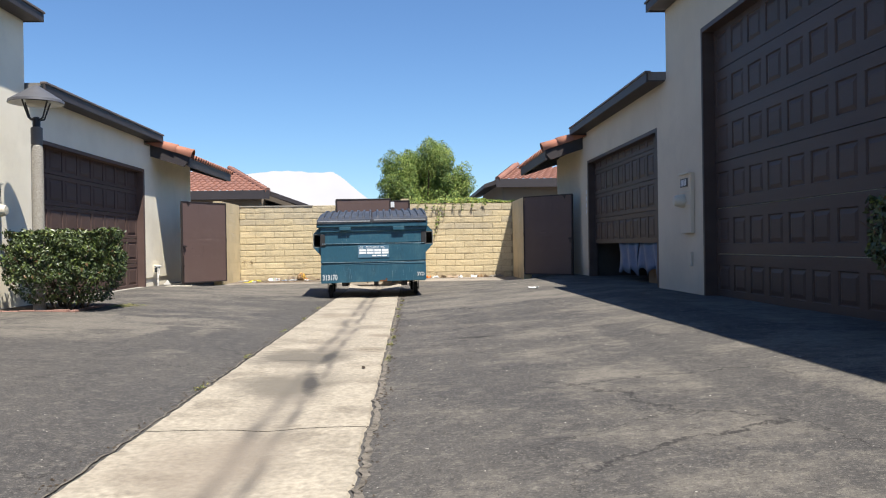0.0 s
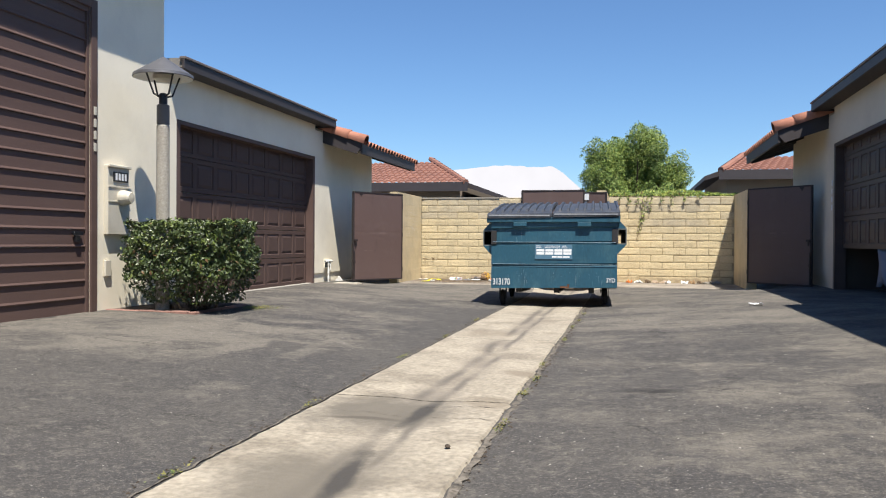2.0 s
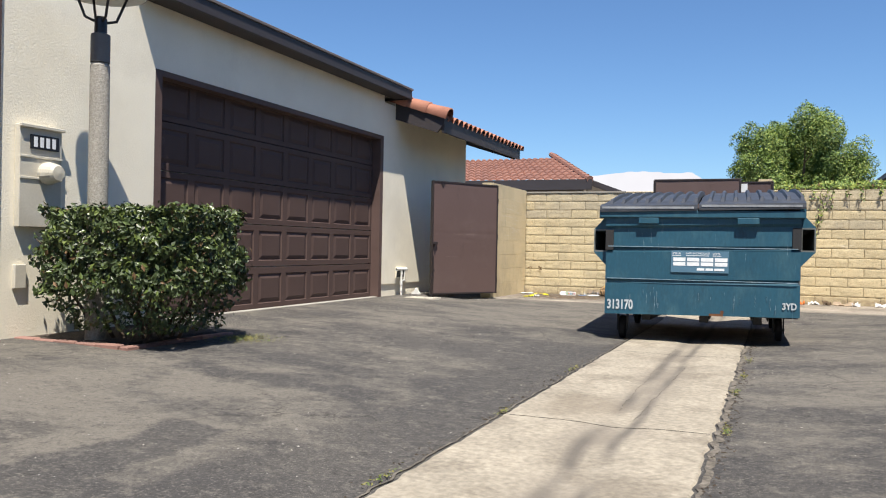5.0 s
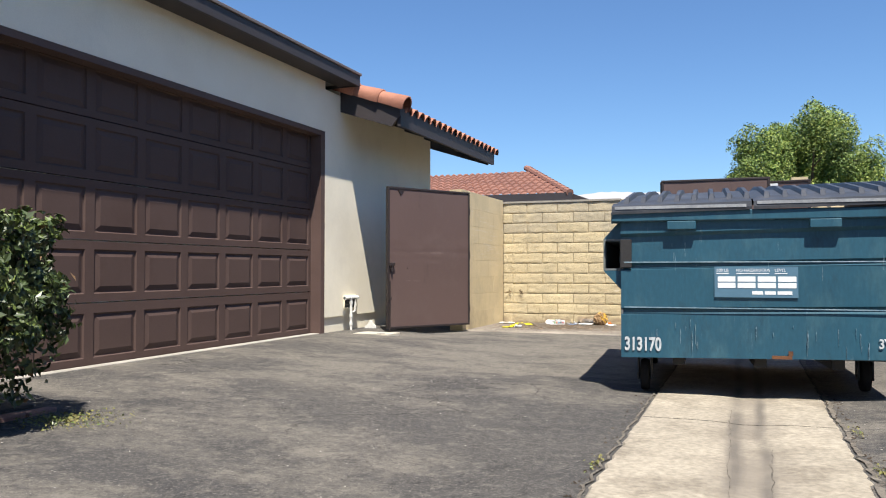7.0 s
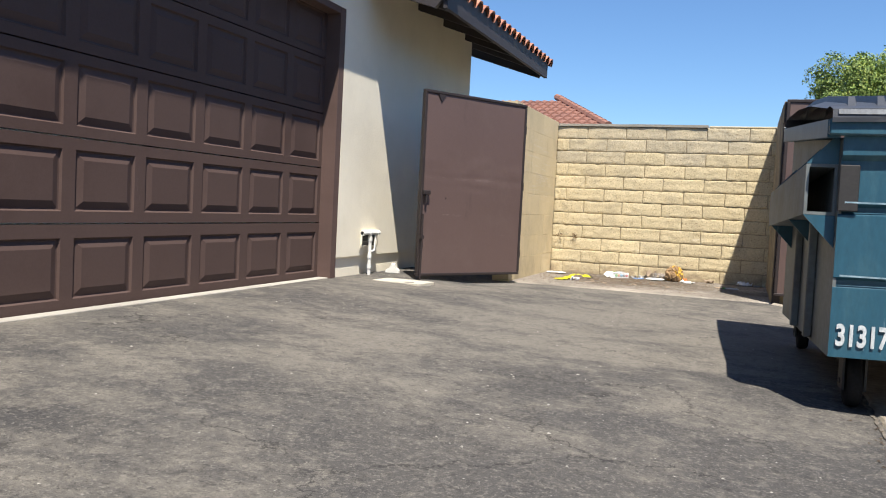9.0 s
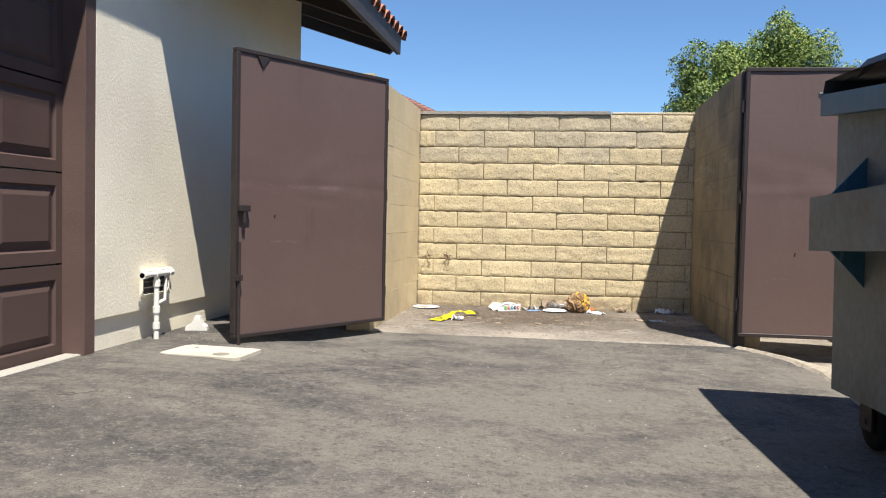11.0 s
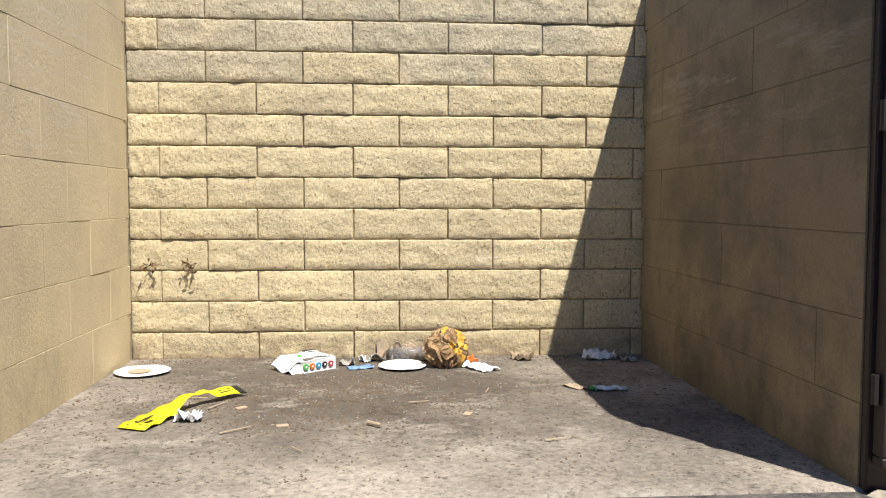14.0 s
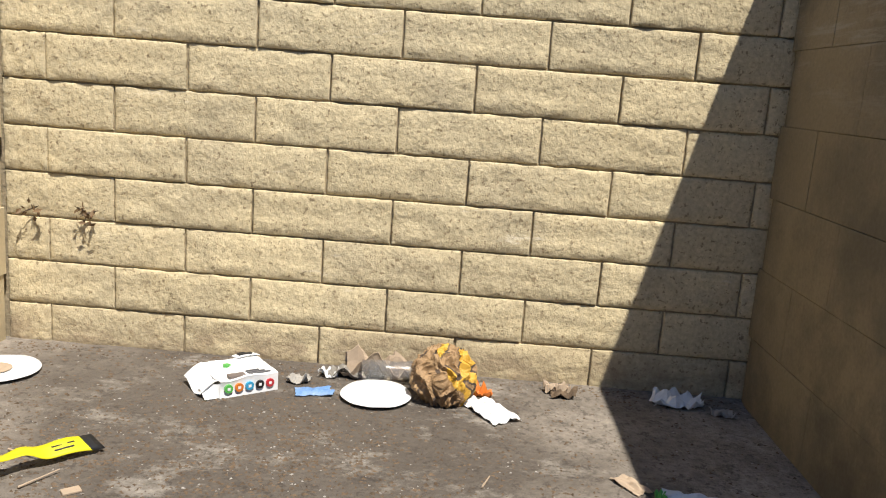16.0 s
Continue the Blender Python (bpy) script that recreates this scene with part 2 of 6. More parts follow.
def overlay(m, tone, amt, scale, lo, hi, stretch=(1, 1, 1), world=False, detail=8, rough=0.7, band=None, shift=0.0):
    """One more layer of stains, scuffs or painted shade on a material; band limits it softly to heights (low, high,
    softness).
    """
    n, l = m.node_tree.nodes, m.node_tree.links
    p = n["Principled BSDF"]
    base = p.inputs["Base Color"].links[0].from_socket
    src = n.new("ShaderNodeNewGeometry").outputs["Position"] if world else n.new("ShaderNodeTexCoord").outputs["Object"]
    mp = n.new("ShaderNodeMapping")
    mp.inputs["Scale"].default_value = stretch
    mp.inputs["Location"].default_value = (shift, shift * 0.7, 0)
    l.new(src, mp.inputs[0])
    t = n.new("ShaderNodeTexNoise")
    t.inputs["Scale"].default_value, t.inputs["Detail"].default_value, t.inputs["Roughness"].default_value = scale, detail, rough
    l.new(mp.outputs[0], t.inputs["Vector"])
    r = n.new("ShaderNodeMapRange")
    r.inputs[1].default_value, r.inputs[2].default_value, r.inputs[4].default_value = lo, hi, amt
    l.new(t.outputs["Fac"], r.inputs[0])
    fac = r.outputs[0]
    if band:
        sx = n.new("ShaderNodeSeparateXYZ")
        l.new(src, sx.inputs[0])
        for a, e in ((band[0] - band[2], band[0] + band[2]), (band[1] + band[2], band[1] - band[2])):
            b = n.new("ShaderNodeMapRange")
            b.inputs[1].default_value, b.inputs[2].default_value = a, e
            l.new(sx.outputs["Z"], b.inputs[0])
            k = n.new("ShaderNodeMath")
            k.operation = "MULTIPLY"
            l.new(fac, k.inputs[0])
            l.new(b.outputs[0], k.inputs[1])
            fac = k.outputs[0]
    x = n.new("ShaderNodeMix")
    x.data_type = "RGBA"
    x.inputs[7].default_value = (*tone, 1)
    l.new(fac, x.inputs[0])
    l.new(base, x.inputs[6])
    l.new(x.outputs[2], p.inputs["Base Color"])
    return m


M_ASPHALT = asphalt_mat()
M_STRIP = strip_mat()
M_JOINT = mat("joint_dirt", (0.13, 0.11, 0.088), (0.25, 0.22, 0.18), 16, 0.95, bump=0.9, bscale=70, fine=0.35, fscale=60, dirt=(0.03, 0.026, 0.022), dscale=12, damt=0.9)
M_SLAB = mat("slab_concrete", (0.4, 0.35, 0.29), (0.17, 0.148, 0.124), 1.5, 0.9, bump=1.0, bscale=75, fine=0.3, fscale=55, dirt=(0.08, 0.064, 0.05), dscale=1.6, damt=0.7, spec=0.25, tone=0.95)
sn, sk = M_SLAB.node_tree.nodes, M_SLAB.node_tree.links
sp0 = sn["Principled BSDF"]
sb = sp0.inputs["Base Color"].links[0].from_socket
sc = sn.new("ShaderNodeTexCoord")
sd = sn.new("ShaderNodeVectorMath")
sd.operation = "DISTANCE"
sd.inputs[1].default_value = (-2.45, 17.15, 0.085)
sq = sn.new("ShaderNodeTexNoise")
sq.inputs["Scale"].default_value, sq.inputs["Detail"].default_value = 4.0, 8
sk.new(sc.outputs["Object"], sd.inputs[0])
sk.new(sc.outputs["Object"], sq.inputs["Vector"])
sa = sn.new("ShaderNodeMath")
sa.operation = "MULTIPLY_ADD"
sa.inputs[1].default_value = 0.9
sk.new(sq.outputs["Fac"], sa.inputs[0])
sk.new(sd.outputs["Value"], sa.inputs[2])
sr = sn.new("ShaderNodeMapRange")
sr.inputs[1].default_value, sr.inputs[2].default_value, sr.inputs[4].default_value = 1.6, 0.95, 0.85
sk.new(sa.outputs[0], sr.inputs[0])
sm0 = sn.new("ShaderNodeMix")
sm0.data_type = "RGBA"
sm0.inputs[7].default_value = (0.085, 0.07, 0.057, 1)
sk.new(sr.outputs[0], sm0.inputs[0])
sk.new(sb, sm0.inputs[6])
sk.new(sm0.outputs[2], sp0.inputs["Base Color"])
overlay(M_SLAB, (0.46, 0.42, 0.36), 0.6, 4.2, 0.54, 0.68, (0.7, 1, 1), rough=0.78)
overlay(M_SLAB, (0.04, 0.034, 0.03), 0.7, 6.0, 0.58, 0.68, rough=0.75, shift=3.0)
overlay(M_SLAB, (0.045, 0.036, 0.03), 0.55, 42.0, 0.56, 0.62, rough=0.8, detail=4)
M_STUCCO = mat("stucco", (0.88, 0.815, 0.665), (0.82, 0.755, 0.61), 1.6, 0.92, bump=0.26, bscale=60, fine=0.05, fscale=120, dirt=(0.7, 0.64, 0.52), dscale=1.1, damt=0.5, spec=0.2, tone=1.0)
# right stucco: tan copy of the above, toned down for the shaded building
M_STUCCO_R = mat("stucco_tan_shade_side", (0.64, 0.565, 0.45), (0.575, 0.505, 0.4), 1.6, 0.92, bump=0.26, bscale=60, fine=0.05, fscale=120, tone=1.0, dirt=(0.48, 0.43, 0.35), dscale=1.1, damt=0.4, spec=0.2)
M_PLINTH = mat("plinth_concrete", (0.5, 0.47, 0.41), (0.4, 0.37, 0.32), 3, 0.9, bump=0.4, fine=0.12, dirt=(0.2, 0.18, 0.15), damt=0.6)
M_BLOCK = mat("split_face_block", (0.73, 0.605, 0.375), (0.665, 0.56, 0.36), 3.5, 0.92, bump=0.62, bscale=48, fine=0.2, fscale=85, rand=0.06, dirt=(0.45, 0.38, 0.26), dscale=3.0, damt=0.5, spec=0.2, world=True)
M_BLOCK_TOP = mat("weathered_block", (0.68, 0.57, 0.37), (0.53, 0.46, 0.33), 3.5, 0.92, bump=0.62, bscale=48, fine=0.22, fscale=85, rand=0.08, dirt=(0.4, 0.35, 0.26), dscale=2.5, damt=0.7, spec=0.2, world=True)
M_MORTAR = mat("mortar", (0.5, 0.41, 0.26), (0.3, 0.24, 0.155), 5, 0.95, bump=0.6, fine=0.15, world=True)
M_CAP = mat("mortar_cap", (0.36, 0.33, 0.28), (0.25, 0.23, 0.2), 4, 0.95, bump=0.8, fine=0.2)
# middle wall: real stains over a base darkened to hold its shade
M_CMU_DK = mat("stained_shade_block", (0.31, 0.25, 0.158), (0.235, 0.192, 0.126), 1.6, 0.88, bump=0.25, bscale=90, fine=0.1, rand=0.015, dirt=(0.15, 0.129, 0.092), dscale=1.8, damt=0.85, dlim=(0.44, 0.6), spec=0.25, world=True, tone=1.0)
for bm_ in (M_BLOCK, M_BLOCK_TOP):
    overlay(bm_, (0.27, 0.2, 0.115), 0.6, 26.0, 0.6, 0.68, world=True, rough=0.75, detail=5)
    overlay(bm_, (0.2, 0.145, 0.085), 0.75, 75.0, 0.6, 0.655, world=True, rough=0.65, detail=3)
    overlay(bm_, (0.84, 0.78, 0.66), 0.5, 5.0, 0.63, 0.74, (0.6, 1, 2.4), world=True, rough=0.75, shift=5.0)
overlay(M_BLOCK, (0.3, 0.23, 0.15), 0.85, 9.0, 0.38, 0.58, (0.7, 1, 1), world=True, band=(-0.1, 0.18, 0.05))
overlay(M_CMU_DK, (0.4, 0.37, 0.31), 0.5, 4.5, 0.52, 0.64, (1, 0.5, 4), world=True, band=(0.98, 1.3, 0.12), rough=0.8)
# shade at the wall's foot, painted in as dark mottling
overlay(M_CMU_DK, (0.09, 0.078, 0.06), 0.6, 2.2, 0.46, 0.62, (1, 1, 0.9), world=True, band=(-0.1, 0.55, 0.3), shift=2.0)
M_CMU = mat("painted_block", (0.61, 0.5, 0.31), (0.53, 0.435, 0.275), 2.5, 0.88, bump=0.25, bscale=90, fine=0.06, rand=0.04, dirt=(0.38, 0.32, 0.22), dscale=1.7, damt=0.55, spec=0.25, world=True, tone=1.0)
overlay(M_CMU, (0.66, 0.6, 0.5), 0.5, 4.5, 0.54, 0.66, (1, 0.4, 6), world=True, band=(0.85, 1.5, 0.1), rough=0.8)
# darker mottling towards the foot
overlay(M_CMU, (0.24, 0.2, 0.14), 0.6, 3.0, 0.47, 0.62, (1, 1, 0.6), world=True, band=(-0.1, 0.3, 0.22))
M_DOOR = mat("brown_door_paint", (0.125, 0.084, 0.073), (0.112, 0.075, 0.066), 1.2, 0.6, bump=0.08, bscale=200, fine=0.05, spec=0.1, dirt=(0.09, 0.056, 0.047), dscale=1.4, damt=0.5, tone=0.8)
overlay(M_DOOR, (0.2, 0.16, 0.14), 0.5, 2.6, 0.66, 0.74, (1, 1, 0.25), rough=0.75)
# right doors: brown copy toned for the shaded side, lifted for haze
M_DOOR_R = mat("door_brown_shade_side", (0.1, 0.072, 0.064), (0.078, 0.056, 0.05), 1.2, 0.5, spec=0.2, bump=0.1, bscale=160, fine=0.06, stretch=(1, 0.4, 4))
M_SLAT = mat("brown_lap_boards", (0.126, 0.082, 0.071), (0.1, 0.065, 0.056), 1.5, 0.6, bump=0.15, bscale=80, fine=0.1, stretch=(1, 0.3, 3), tone=1.0, spec=0.2)
M_TRIM = mat("dark_fascia_paint", (0.055, 0.045, 0.047), (0.045, 0.037, 0.038), 2, 0.6, bump=0.12, fine=0.1, stretch=(1, 0.3, 3))
M_FLASH = mat("roof_edge_metal", (0.2, 0.16, 0.14), (0.15, 0.12, 0.11), 2, 0.55, fine=0.08)
M_SOFFIT = mat("soffit_paint", (0.07, 0.055, 0.05), (0.055, 0.045, 0.04), 2, 0.7, fine=0.08)
M_TILE = mat("terracotta_tile", (0.54, 0.235, 0.145), (0.44, 0.18, 0.115), 5, 0.8, bump=0.3, fine=0.1, rand=0.16, dirt=(0.3, 0.13, 0.085), dscale=4, damt=0.6)
M_TILE_FAR = mat("weathered_clay_tile", (0.36, 0.17, 0.12), (0.27, 0.125, 0.09), 1.5, 0.85, fine=0.1, fscale=20, dirt=(0.2, 0.1, 0.085), dscale=2)
M_ROOF = mat("roof_gravel", (0.3, 0.28, 0.26), None, 3, 0.95, bump=0.4, fine=0.2)
M_GATE = mat("brown_gate_paint", (0.155, 0.1, 0.088), (0.14, 0.091, 0.081), 0.9, 0.5, bump=0.12, bscale=14, fine=0.06, dirt=(0.19, 0.135, 0.118), dscale=1.4, damt=0.4, tone=0.74)
overlay(M_GATE, (0.27, 0.215, 0.2), 0.55, 1.6, 0.62, 0.7, (1.2, 1, 16), rough=0.8, detail=10)
overlay(M_GATE, (0.24, 0.18, 0.165), 0.45, 3.2, 0.52, 0.72, (1, 1, 5), rough=0.8, band=(0.79, 0.815, 0.008))
overlay(M_GATE, (0.06, 0.04, 0.036), 0.5, 3.0, 0.6, 0.72, (2, 1, 0.5), rough=0.75, shift=4.0)
M_GATE_DK = mat("dark_gate_steel", (0.045, 0.033, 0.032), (0.035, 0.026, 0.026), 6, 0.55, fine=0.15, metal=0.2)
M_BIN = mat("blue_bin_paint", (0.022, 0.1, 0.152), (0.017, 0.08, 0.125), 1.6, 0.45, bump=0.16, bscale=9, fine=0.12, fscale=30, dirt=(0.06, 0.15, 0.19), dscale=3.2, damt=0.6, stretch=(1.8, 1, 0.7))
overlay(M_BIN, (0.28, 0.37, 0.42), 0.5, 5.0, 0.62, 0.72, (3.5, 1, 0.35), rough=0.75)
overlay(M_BIN, (0.012, 0.03, 0.045), 0.6, 3.0, 0.55, 0.7, (1.6, 1, 0.8), rough=0.75, shift=6.0)
M_BIN_SIDE = mat("scuffed_bin_steel", (0.175, 0.195, 0.195), (0.125, 0.148, 0.152), 3, 0.6, bump=0.2, bscale=12, fine=0.2, fscale=30, dirt=(0.14, 0.12, 0.095), dscale=3, damt=0.7)
M_BIN_DK = mat("black_bin_steel", (0.02, 0.02, 0.022), (0.03, 0.027, 0.025), 5, 0.6, fine=0.2)
M_LID = mat("black_plastic_lid", (0.045, 0.05, 0.062), (0.06, 0.066, 0.08), 2.5, 0.5, bump=0.1, fine=0.1, dirt=(0.12, 0.12, 0.125), dscale=5, damt=0.5)
M_LID_EDGE = mat("worn_lid_edge", (0.42, 0.44, 0.46), (0.2, 0.21, 0.23), 8, 0.6, fine=0.2)
M_RUBBER = mat("caster_rubber", (0.022, 0.022, 0.023), None, 8, 0.85, fine=0.2, spec=0.15)
M_RUST = mat("rust", (0.22, 0.09, 0.035), (0.12, 0.05, 0.025), 12, 0.9, fine=0.3)
M_LABEL = mat("faded_blue_label", (0.1, 0.21, 0.3), (0.085, 0.185, 0.27), 8, 0.5, fine=0.06)
M_WHITE = mat("white_paint", (0.78, 0.79, 0.8), (0.66, 0.68, 0.7), 25, 0.6, fine=0.1, tone=1.0)
M_WHITE_WORN = mat("stencil_white", (0.72, 0.74, 0.74), (0.4, 0.46, 0.5), 30, 0.7, fine=0.15)
M_EDGE = mat("worn_lit_edge", (0.36, 0.47, 0.54), (0.09, 0.2, 0.27), 14, 0.6, fine=0.25, fscale=40)
M_SCUFF = mat("scratched_primer", (0.3, 0.4, 0.46), (0.08, 0.18, 0.24), 20, 0.6, fine=0.2)
M_PIPE = mat("white_pvc", (0.78, 0.77, 0.72), None, 6, 0.4, fine=0.05, tone=1.0)
M_CREAM = mat("cream_metal", (0.7, 0.65, 0.54), (0.64, 0.59, 0.48), 4, 0.5, fine=0.06, dirt=(0.5, 0.45, 0.36), damt=0.4)
M_BLACK = mat("black_paint", (0.018, 0.018, 0.02), None, 6, 0.4, fine=0.1)
M_LAMP = mat("lamp_shade_metal", (0.17, 0.17, 0.18), (0.13, 0.13, 0.14), 4, 0.45, metal=0.3, fine=0.08)
M_LAMP_IN = mat("lamp_reflector_white", (0.7, 0.69, 0.66), None, 4, 0.5, fine=0.04)
M_POST = mat("pebbled_concrete", (0.52, 0.48, 0.41), (0.36, 0.33, 0.28), 60, 0.9, bump=0.9, bscale=110, fine=0.3, fscale=130)
M_POST_DK = mat("post_sleeve", (0.2, 0.185, 0.165), None, 6, 0.6, fine=0.1)
M_LEAF = mat("hedge_leaf", (0.07, 0.1, 0.028), (0.036, 0.06, 0.017), 9, 0.46, fine=0.25, fscale=25)
M_LEAF_Y = mat("pale_hedge_leaf", (0.16, 0.2, 0.05), (0.1, 0.15, 0.035), 9, 0.35, fine=0.2, fscale=25)
M_LEAF_DRY = mat("dry_leaf", (0.2, 0.12, 0.05), (0.14, 0.08, 0.035), 9, 0.7, fine=0.2)
M_TREE = mat("tree_leaf", (0.18, 0.27, 0.045), (0.1, 0.17, 0.028), 1.1, 0.55, fine=0.3, fscale=6)
M_TREE_Y = mat("tree_leaf_pale", (0.42, 0.48, 0.1), (0.33, 0.4, 0.075), 1.4, 0.55, fine=0.25, fscale=6)
M_BARK = mat("bark", (0.13, 0.09, 0.06), (0.08, 0.055, 0.04), 9, 0.9, bump=0.8, bscale=30, fine=0.2)
M_SOIL = mat("planter_soil", (0.1, 0.075, 0.055), (0.06, 0.045, 0.033), 12, 0.95, bump=0.8, fine=0.3)
M_BRICK = mat("red_edging", (0.36, 0.2, 0.16), (0.28, 0.16, 0.13), 8, 0.85, bump=0.4, fine=0.15, rand=0.12)
M_MOSS = mat("weed_green", (0.2, 0.21, 0.05), (0.29, 0.25, 0.09), 20, 0.8, fine=0.3)
M_PAPER = mat("white_paper", (0.8, 0.8, 0.79), (0.72, 0.72, 0.71), 20, 0.7, fine=0.05, tone=1.0)
M_YELLOW = mat("yellow_tape", (0.75, 0.68, 0.015), (0.68, 0.6, 0.012), 10, 0.45, fine=0.05)
M_BAG = mat("brown_paper_bag", (0.42, 0.27, 0.135), (0.32, 0.195, 0.095), 10, 0.75, bump=0.4, fine=0.12)
M_BAG_Y = mat("yellow_bag_print", (0.72, 0.42, 0.045), (0.6, 0.34, 0.04), 10, 0.6, fine=0.08)
M_KRAFT = mat("kraft_paper", (0.5, 0.38, 0.27), (0.42, 0.32, 0.22), 12, 0.8, fine=0.1)
M_BLUE = mat("blue_card", (0.09, 0.25, 0.58), (0.3, 0.42, 0.62), 10, 0.5, fine=0.06)
M_RED = mat("red_print", (0.65, 0.04, 0.05), None, 10, 0.5, fine=0.05)
M_GREEN = mat("green_print", (0.12, 0.5, 0.1), None, 10, 0.5, fine=0.05)
M_ORANGE = mat("orange_print", (0.8, 0.22, 0.03), None, 10, 0.5, fine=0.05)
M_CYAN = mat("cyan_print", (0.05, 0.4, 0.7), None, 10, 0.5, fine=0.05)
M_DEBRIS = mat("dry_debris", (0.2, 0.135, 0.08), (0.1, 0.07, 0.045), 40, 0.9, fine=0.3)
M_GRIT = mat("pale_grit", (0.5, 0.47, 0.42), (0.36, 0.33, 0.29), 40, 0.9, fine=0.2)
M_TARP = mat("blue_tarp", (0.12, 0.2, 0.33), (0.09, 0.15, 0.26), 6, 0.5, bump=0.3, fine=0.1)
M_CARD = mat("cardboard", (0.35, 0.23, 0.13), None, 6, 0.85, fine=0.1)
# dark tone put in for the unlit inside of the garage
M_INSIDE = mat("unlit_garage_interior", (0.1, 0.09, 0.08), (0.07, 0.065, 0.06), 2, 0.9, fine=0.1)
M_FARWALL = mat("far_stucco", (0.3, 0.25, 0.2), (0.26, 0.22, 0.18), 1, 0.9, fine=0.06)
M_GLASS = bpy.data.materials.new("clear_plastic")
M_GLASS.use_nodes = True
gp = M_GLASS.node_tree.nodes["Principled BSDF"]
gp.inputs["Transmission Weight"].default_value, gp.inputs["Roughness"].default_value, gp.inputs["IOR"].default_value = 0.9, 0.12, 1.2
gp.inputs["Base Color"].default_value = (0.95, 0.93, 0.9, 1)
M_CLOUD = bpy.data.materials.new("cloud_white")
M_CLOUD.use_nodes = True
cn, cl = M_CLOUD.node_tree.nodes, M_CLOUD.node_tree.links
cp = cn["Principled BSDF"]
cp.inputs["Base Color"].default_value = (0.0, 0.0, 0.0, 1)
ct = cn.new("ShaderNodeTexNoise")
ct.inputs["Scale"].default_value, ct.inputs["Detail"].default_value = 0.02, 6
cc = cn.new("ShaderNodeTexCoord")
cl.new(cc.outputs["Object"], ct.inputs["Vector"])
cr = cn.new("ShaderNodeMapRange")
cr.inputs[3].default_value, cr.inputs[4].default_value = 0.52, 0.68
cl.new(ct.outputs["Fac"], cr.inputs[0])
cl.new(cr.outputs[0], cp.inputs["Emission Strength"])
cp.inputs["Emission Color"].default_value = (0.98, 0.96, 1.0, 1)


# ---------------- builders ----------------
def thing(name, label, category, loc=(0, 0, 0), rz=0.0, kind="", group=""):
    ob = new(name)
    ob.empty_display_size = 0.1
    ob.matrix_basis = pose(*loc, 0, 0, rz)
    return tagged(ob, label, category, group, kind)


def part(name, bm, material, parent=None, label="", smooth=False):
    me = bpy.data.meshes.new(name)
    bmesh.ops.recalc_face_normals(bm, faces=bm.faces)
    bm.to_mesh(me)
    bm.free()
    for f in me.polygons:
        f.use_smooth = smooth
    for x in (material if isinstance(material, (list, tuple)) else [material]):
        me.materials.append(x)
    ob = new(name, me)
    if parent:
        ob.parent = parent
    if label:
        ob["label"] = label
    return ob


def box(bm, x0, x1, y0, y1, z0, z1, bev=0.0, m=None):
    vs = [bm.verts.new((x, y, z)) for z in (z0, z1) for y in (y0, y1) for x in (x0, x1)]
    fs = [bm.faces.new([vs[i] for i in q]) for q in ((0, 2, 3, 1), (4, 5, 7, 6), (0, 1, 5, 4), (1, 3, 7, 5), (3, 2, 6, 7), (2, 0, 4, 6))]
    if m is not None:
        bmesh.ops.transform(bm, matrix=m, verts=vs)
    if bev:
        bmesh.ops.bevel(bm, geom=list({e for f in fs for e in f.edges}), offset=bev, segments=1, affect="EDGES")
    return bm


def boxes(*dims, bev=0.0):
    bm = bmesh.new()
    for d in dims:
        box(bm, *d, bev=bev)
    return bm


def prism(bm, pts, axis, a, b):
    """A closed outline of 2D points drawn out from a to b along an axis."""
    def at(p, w):
        return {"x": (w, p[0], p[1]), "y": (p[0], w, p[1]), "z": (p[0], p[1], w)}[axis]
    lo, hi = [bm.verts.new(at(p, a)) for p in pts], [bm.verts.new(at(p, b)) for p in pts]
    n = len(pts)
    for i in range(n):
        bm.faces.new((lo[i], lo[(i + 1) % n], hi[(i + 1) % n], hi[i]))
    bm.faces.new(lo)
    bm.faces.new(hi[::-1])
    return bm


def tube(bm, p, q, r, n=10, r2=None, caps=True):
    p, q = Vector(p), Vector(q)
    m = Matrix.Translation((p + q) / 2) @ (q - p).to_track_quat("Z", "Y").to_matrix().to_4x4()
    bmesh.ops.create_cone(bm, cap_ends=caps, segments=n, radius1=r, radius2=r if r2 is None else r2, depth=(q - p).length, matrix=m)
    return bm


def lathe(bm, prof, n=28, centre=(0, 0)):
    rings = [[bm.verts.new((centre[0] + r * math.cos(2 * math.pi * i / n), centre[1] + r * math.sin(2 * math.pi * i / n), z)) for i in range(n)] for r, z in prof]
    for a, b in zip(rings, rings[1:]):
        for i in range(n):
            bm.faces.new((a[i], a[(i + 1) % n], b[(i + 1) % n], b[i]))
    return bm


def from_lists(name, verts, faces, material, parent=None, label="", idx=None, smooth=False):
    me = bpy.data.meshes.new(name)
    me.from_pydata(verts, [], faces)
    for x in (material if isinstance(material, (list, tuple)) else [material]):
        me.materials.append(x)
    if idx is not None:
        me.polygons.foreach_set("material_index", idx)
    for f in me.polygons:
        f.use_smooth = smooth
    me.update()
    ob = new(name, me)
    if parent:
        ob.parent = parent
    if label:
        ob["label"] = label
    return ob


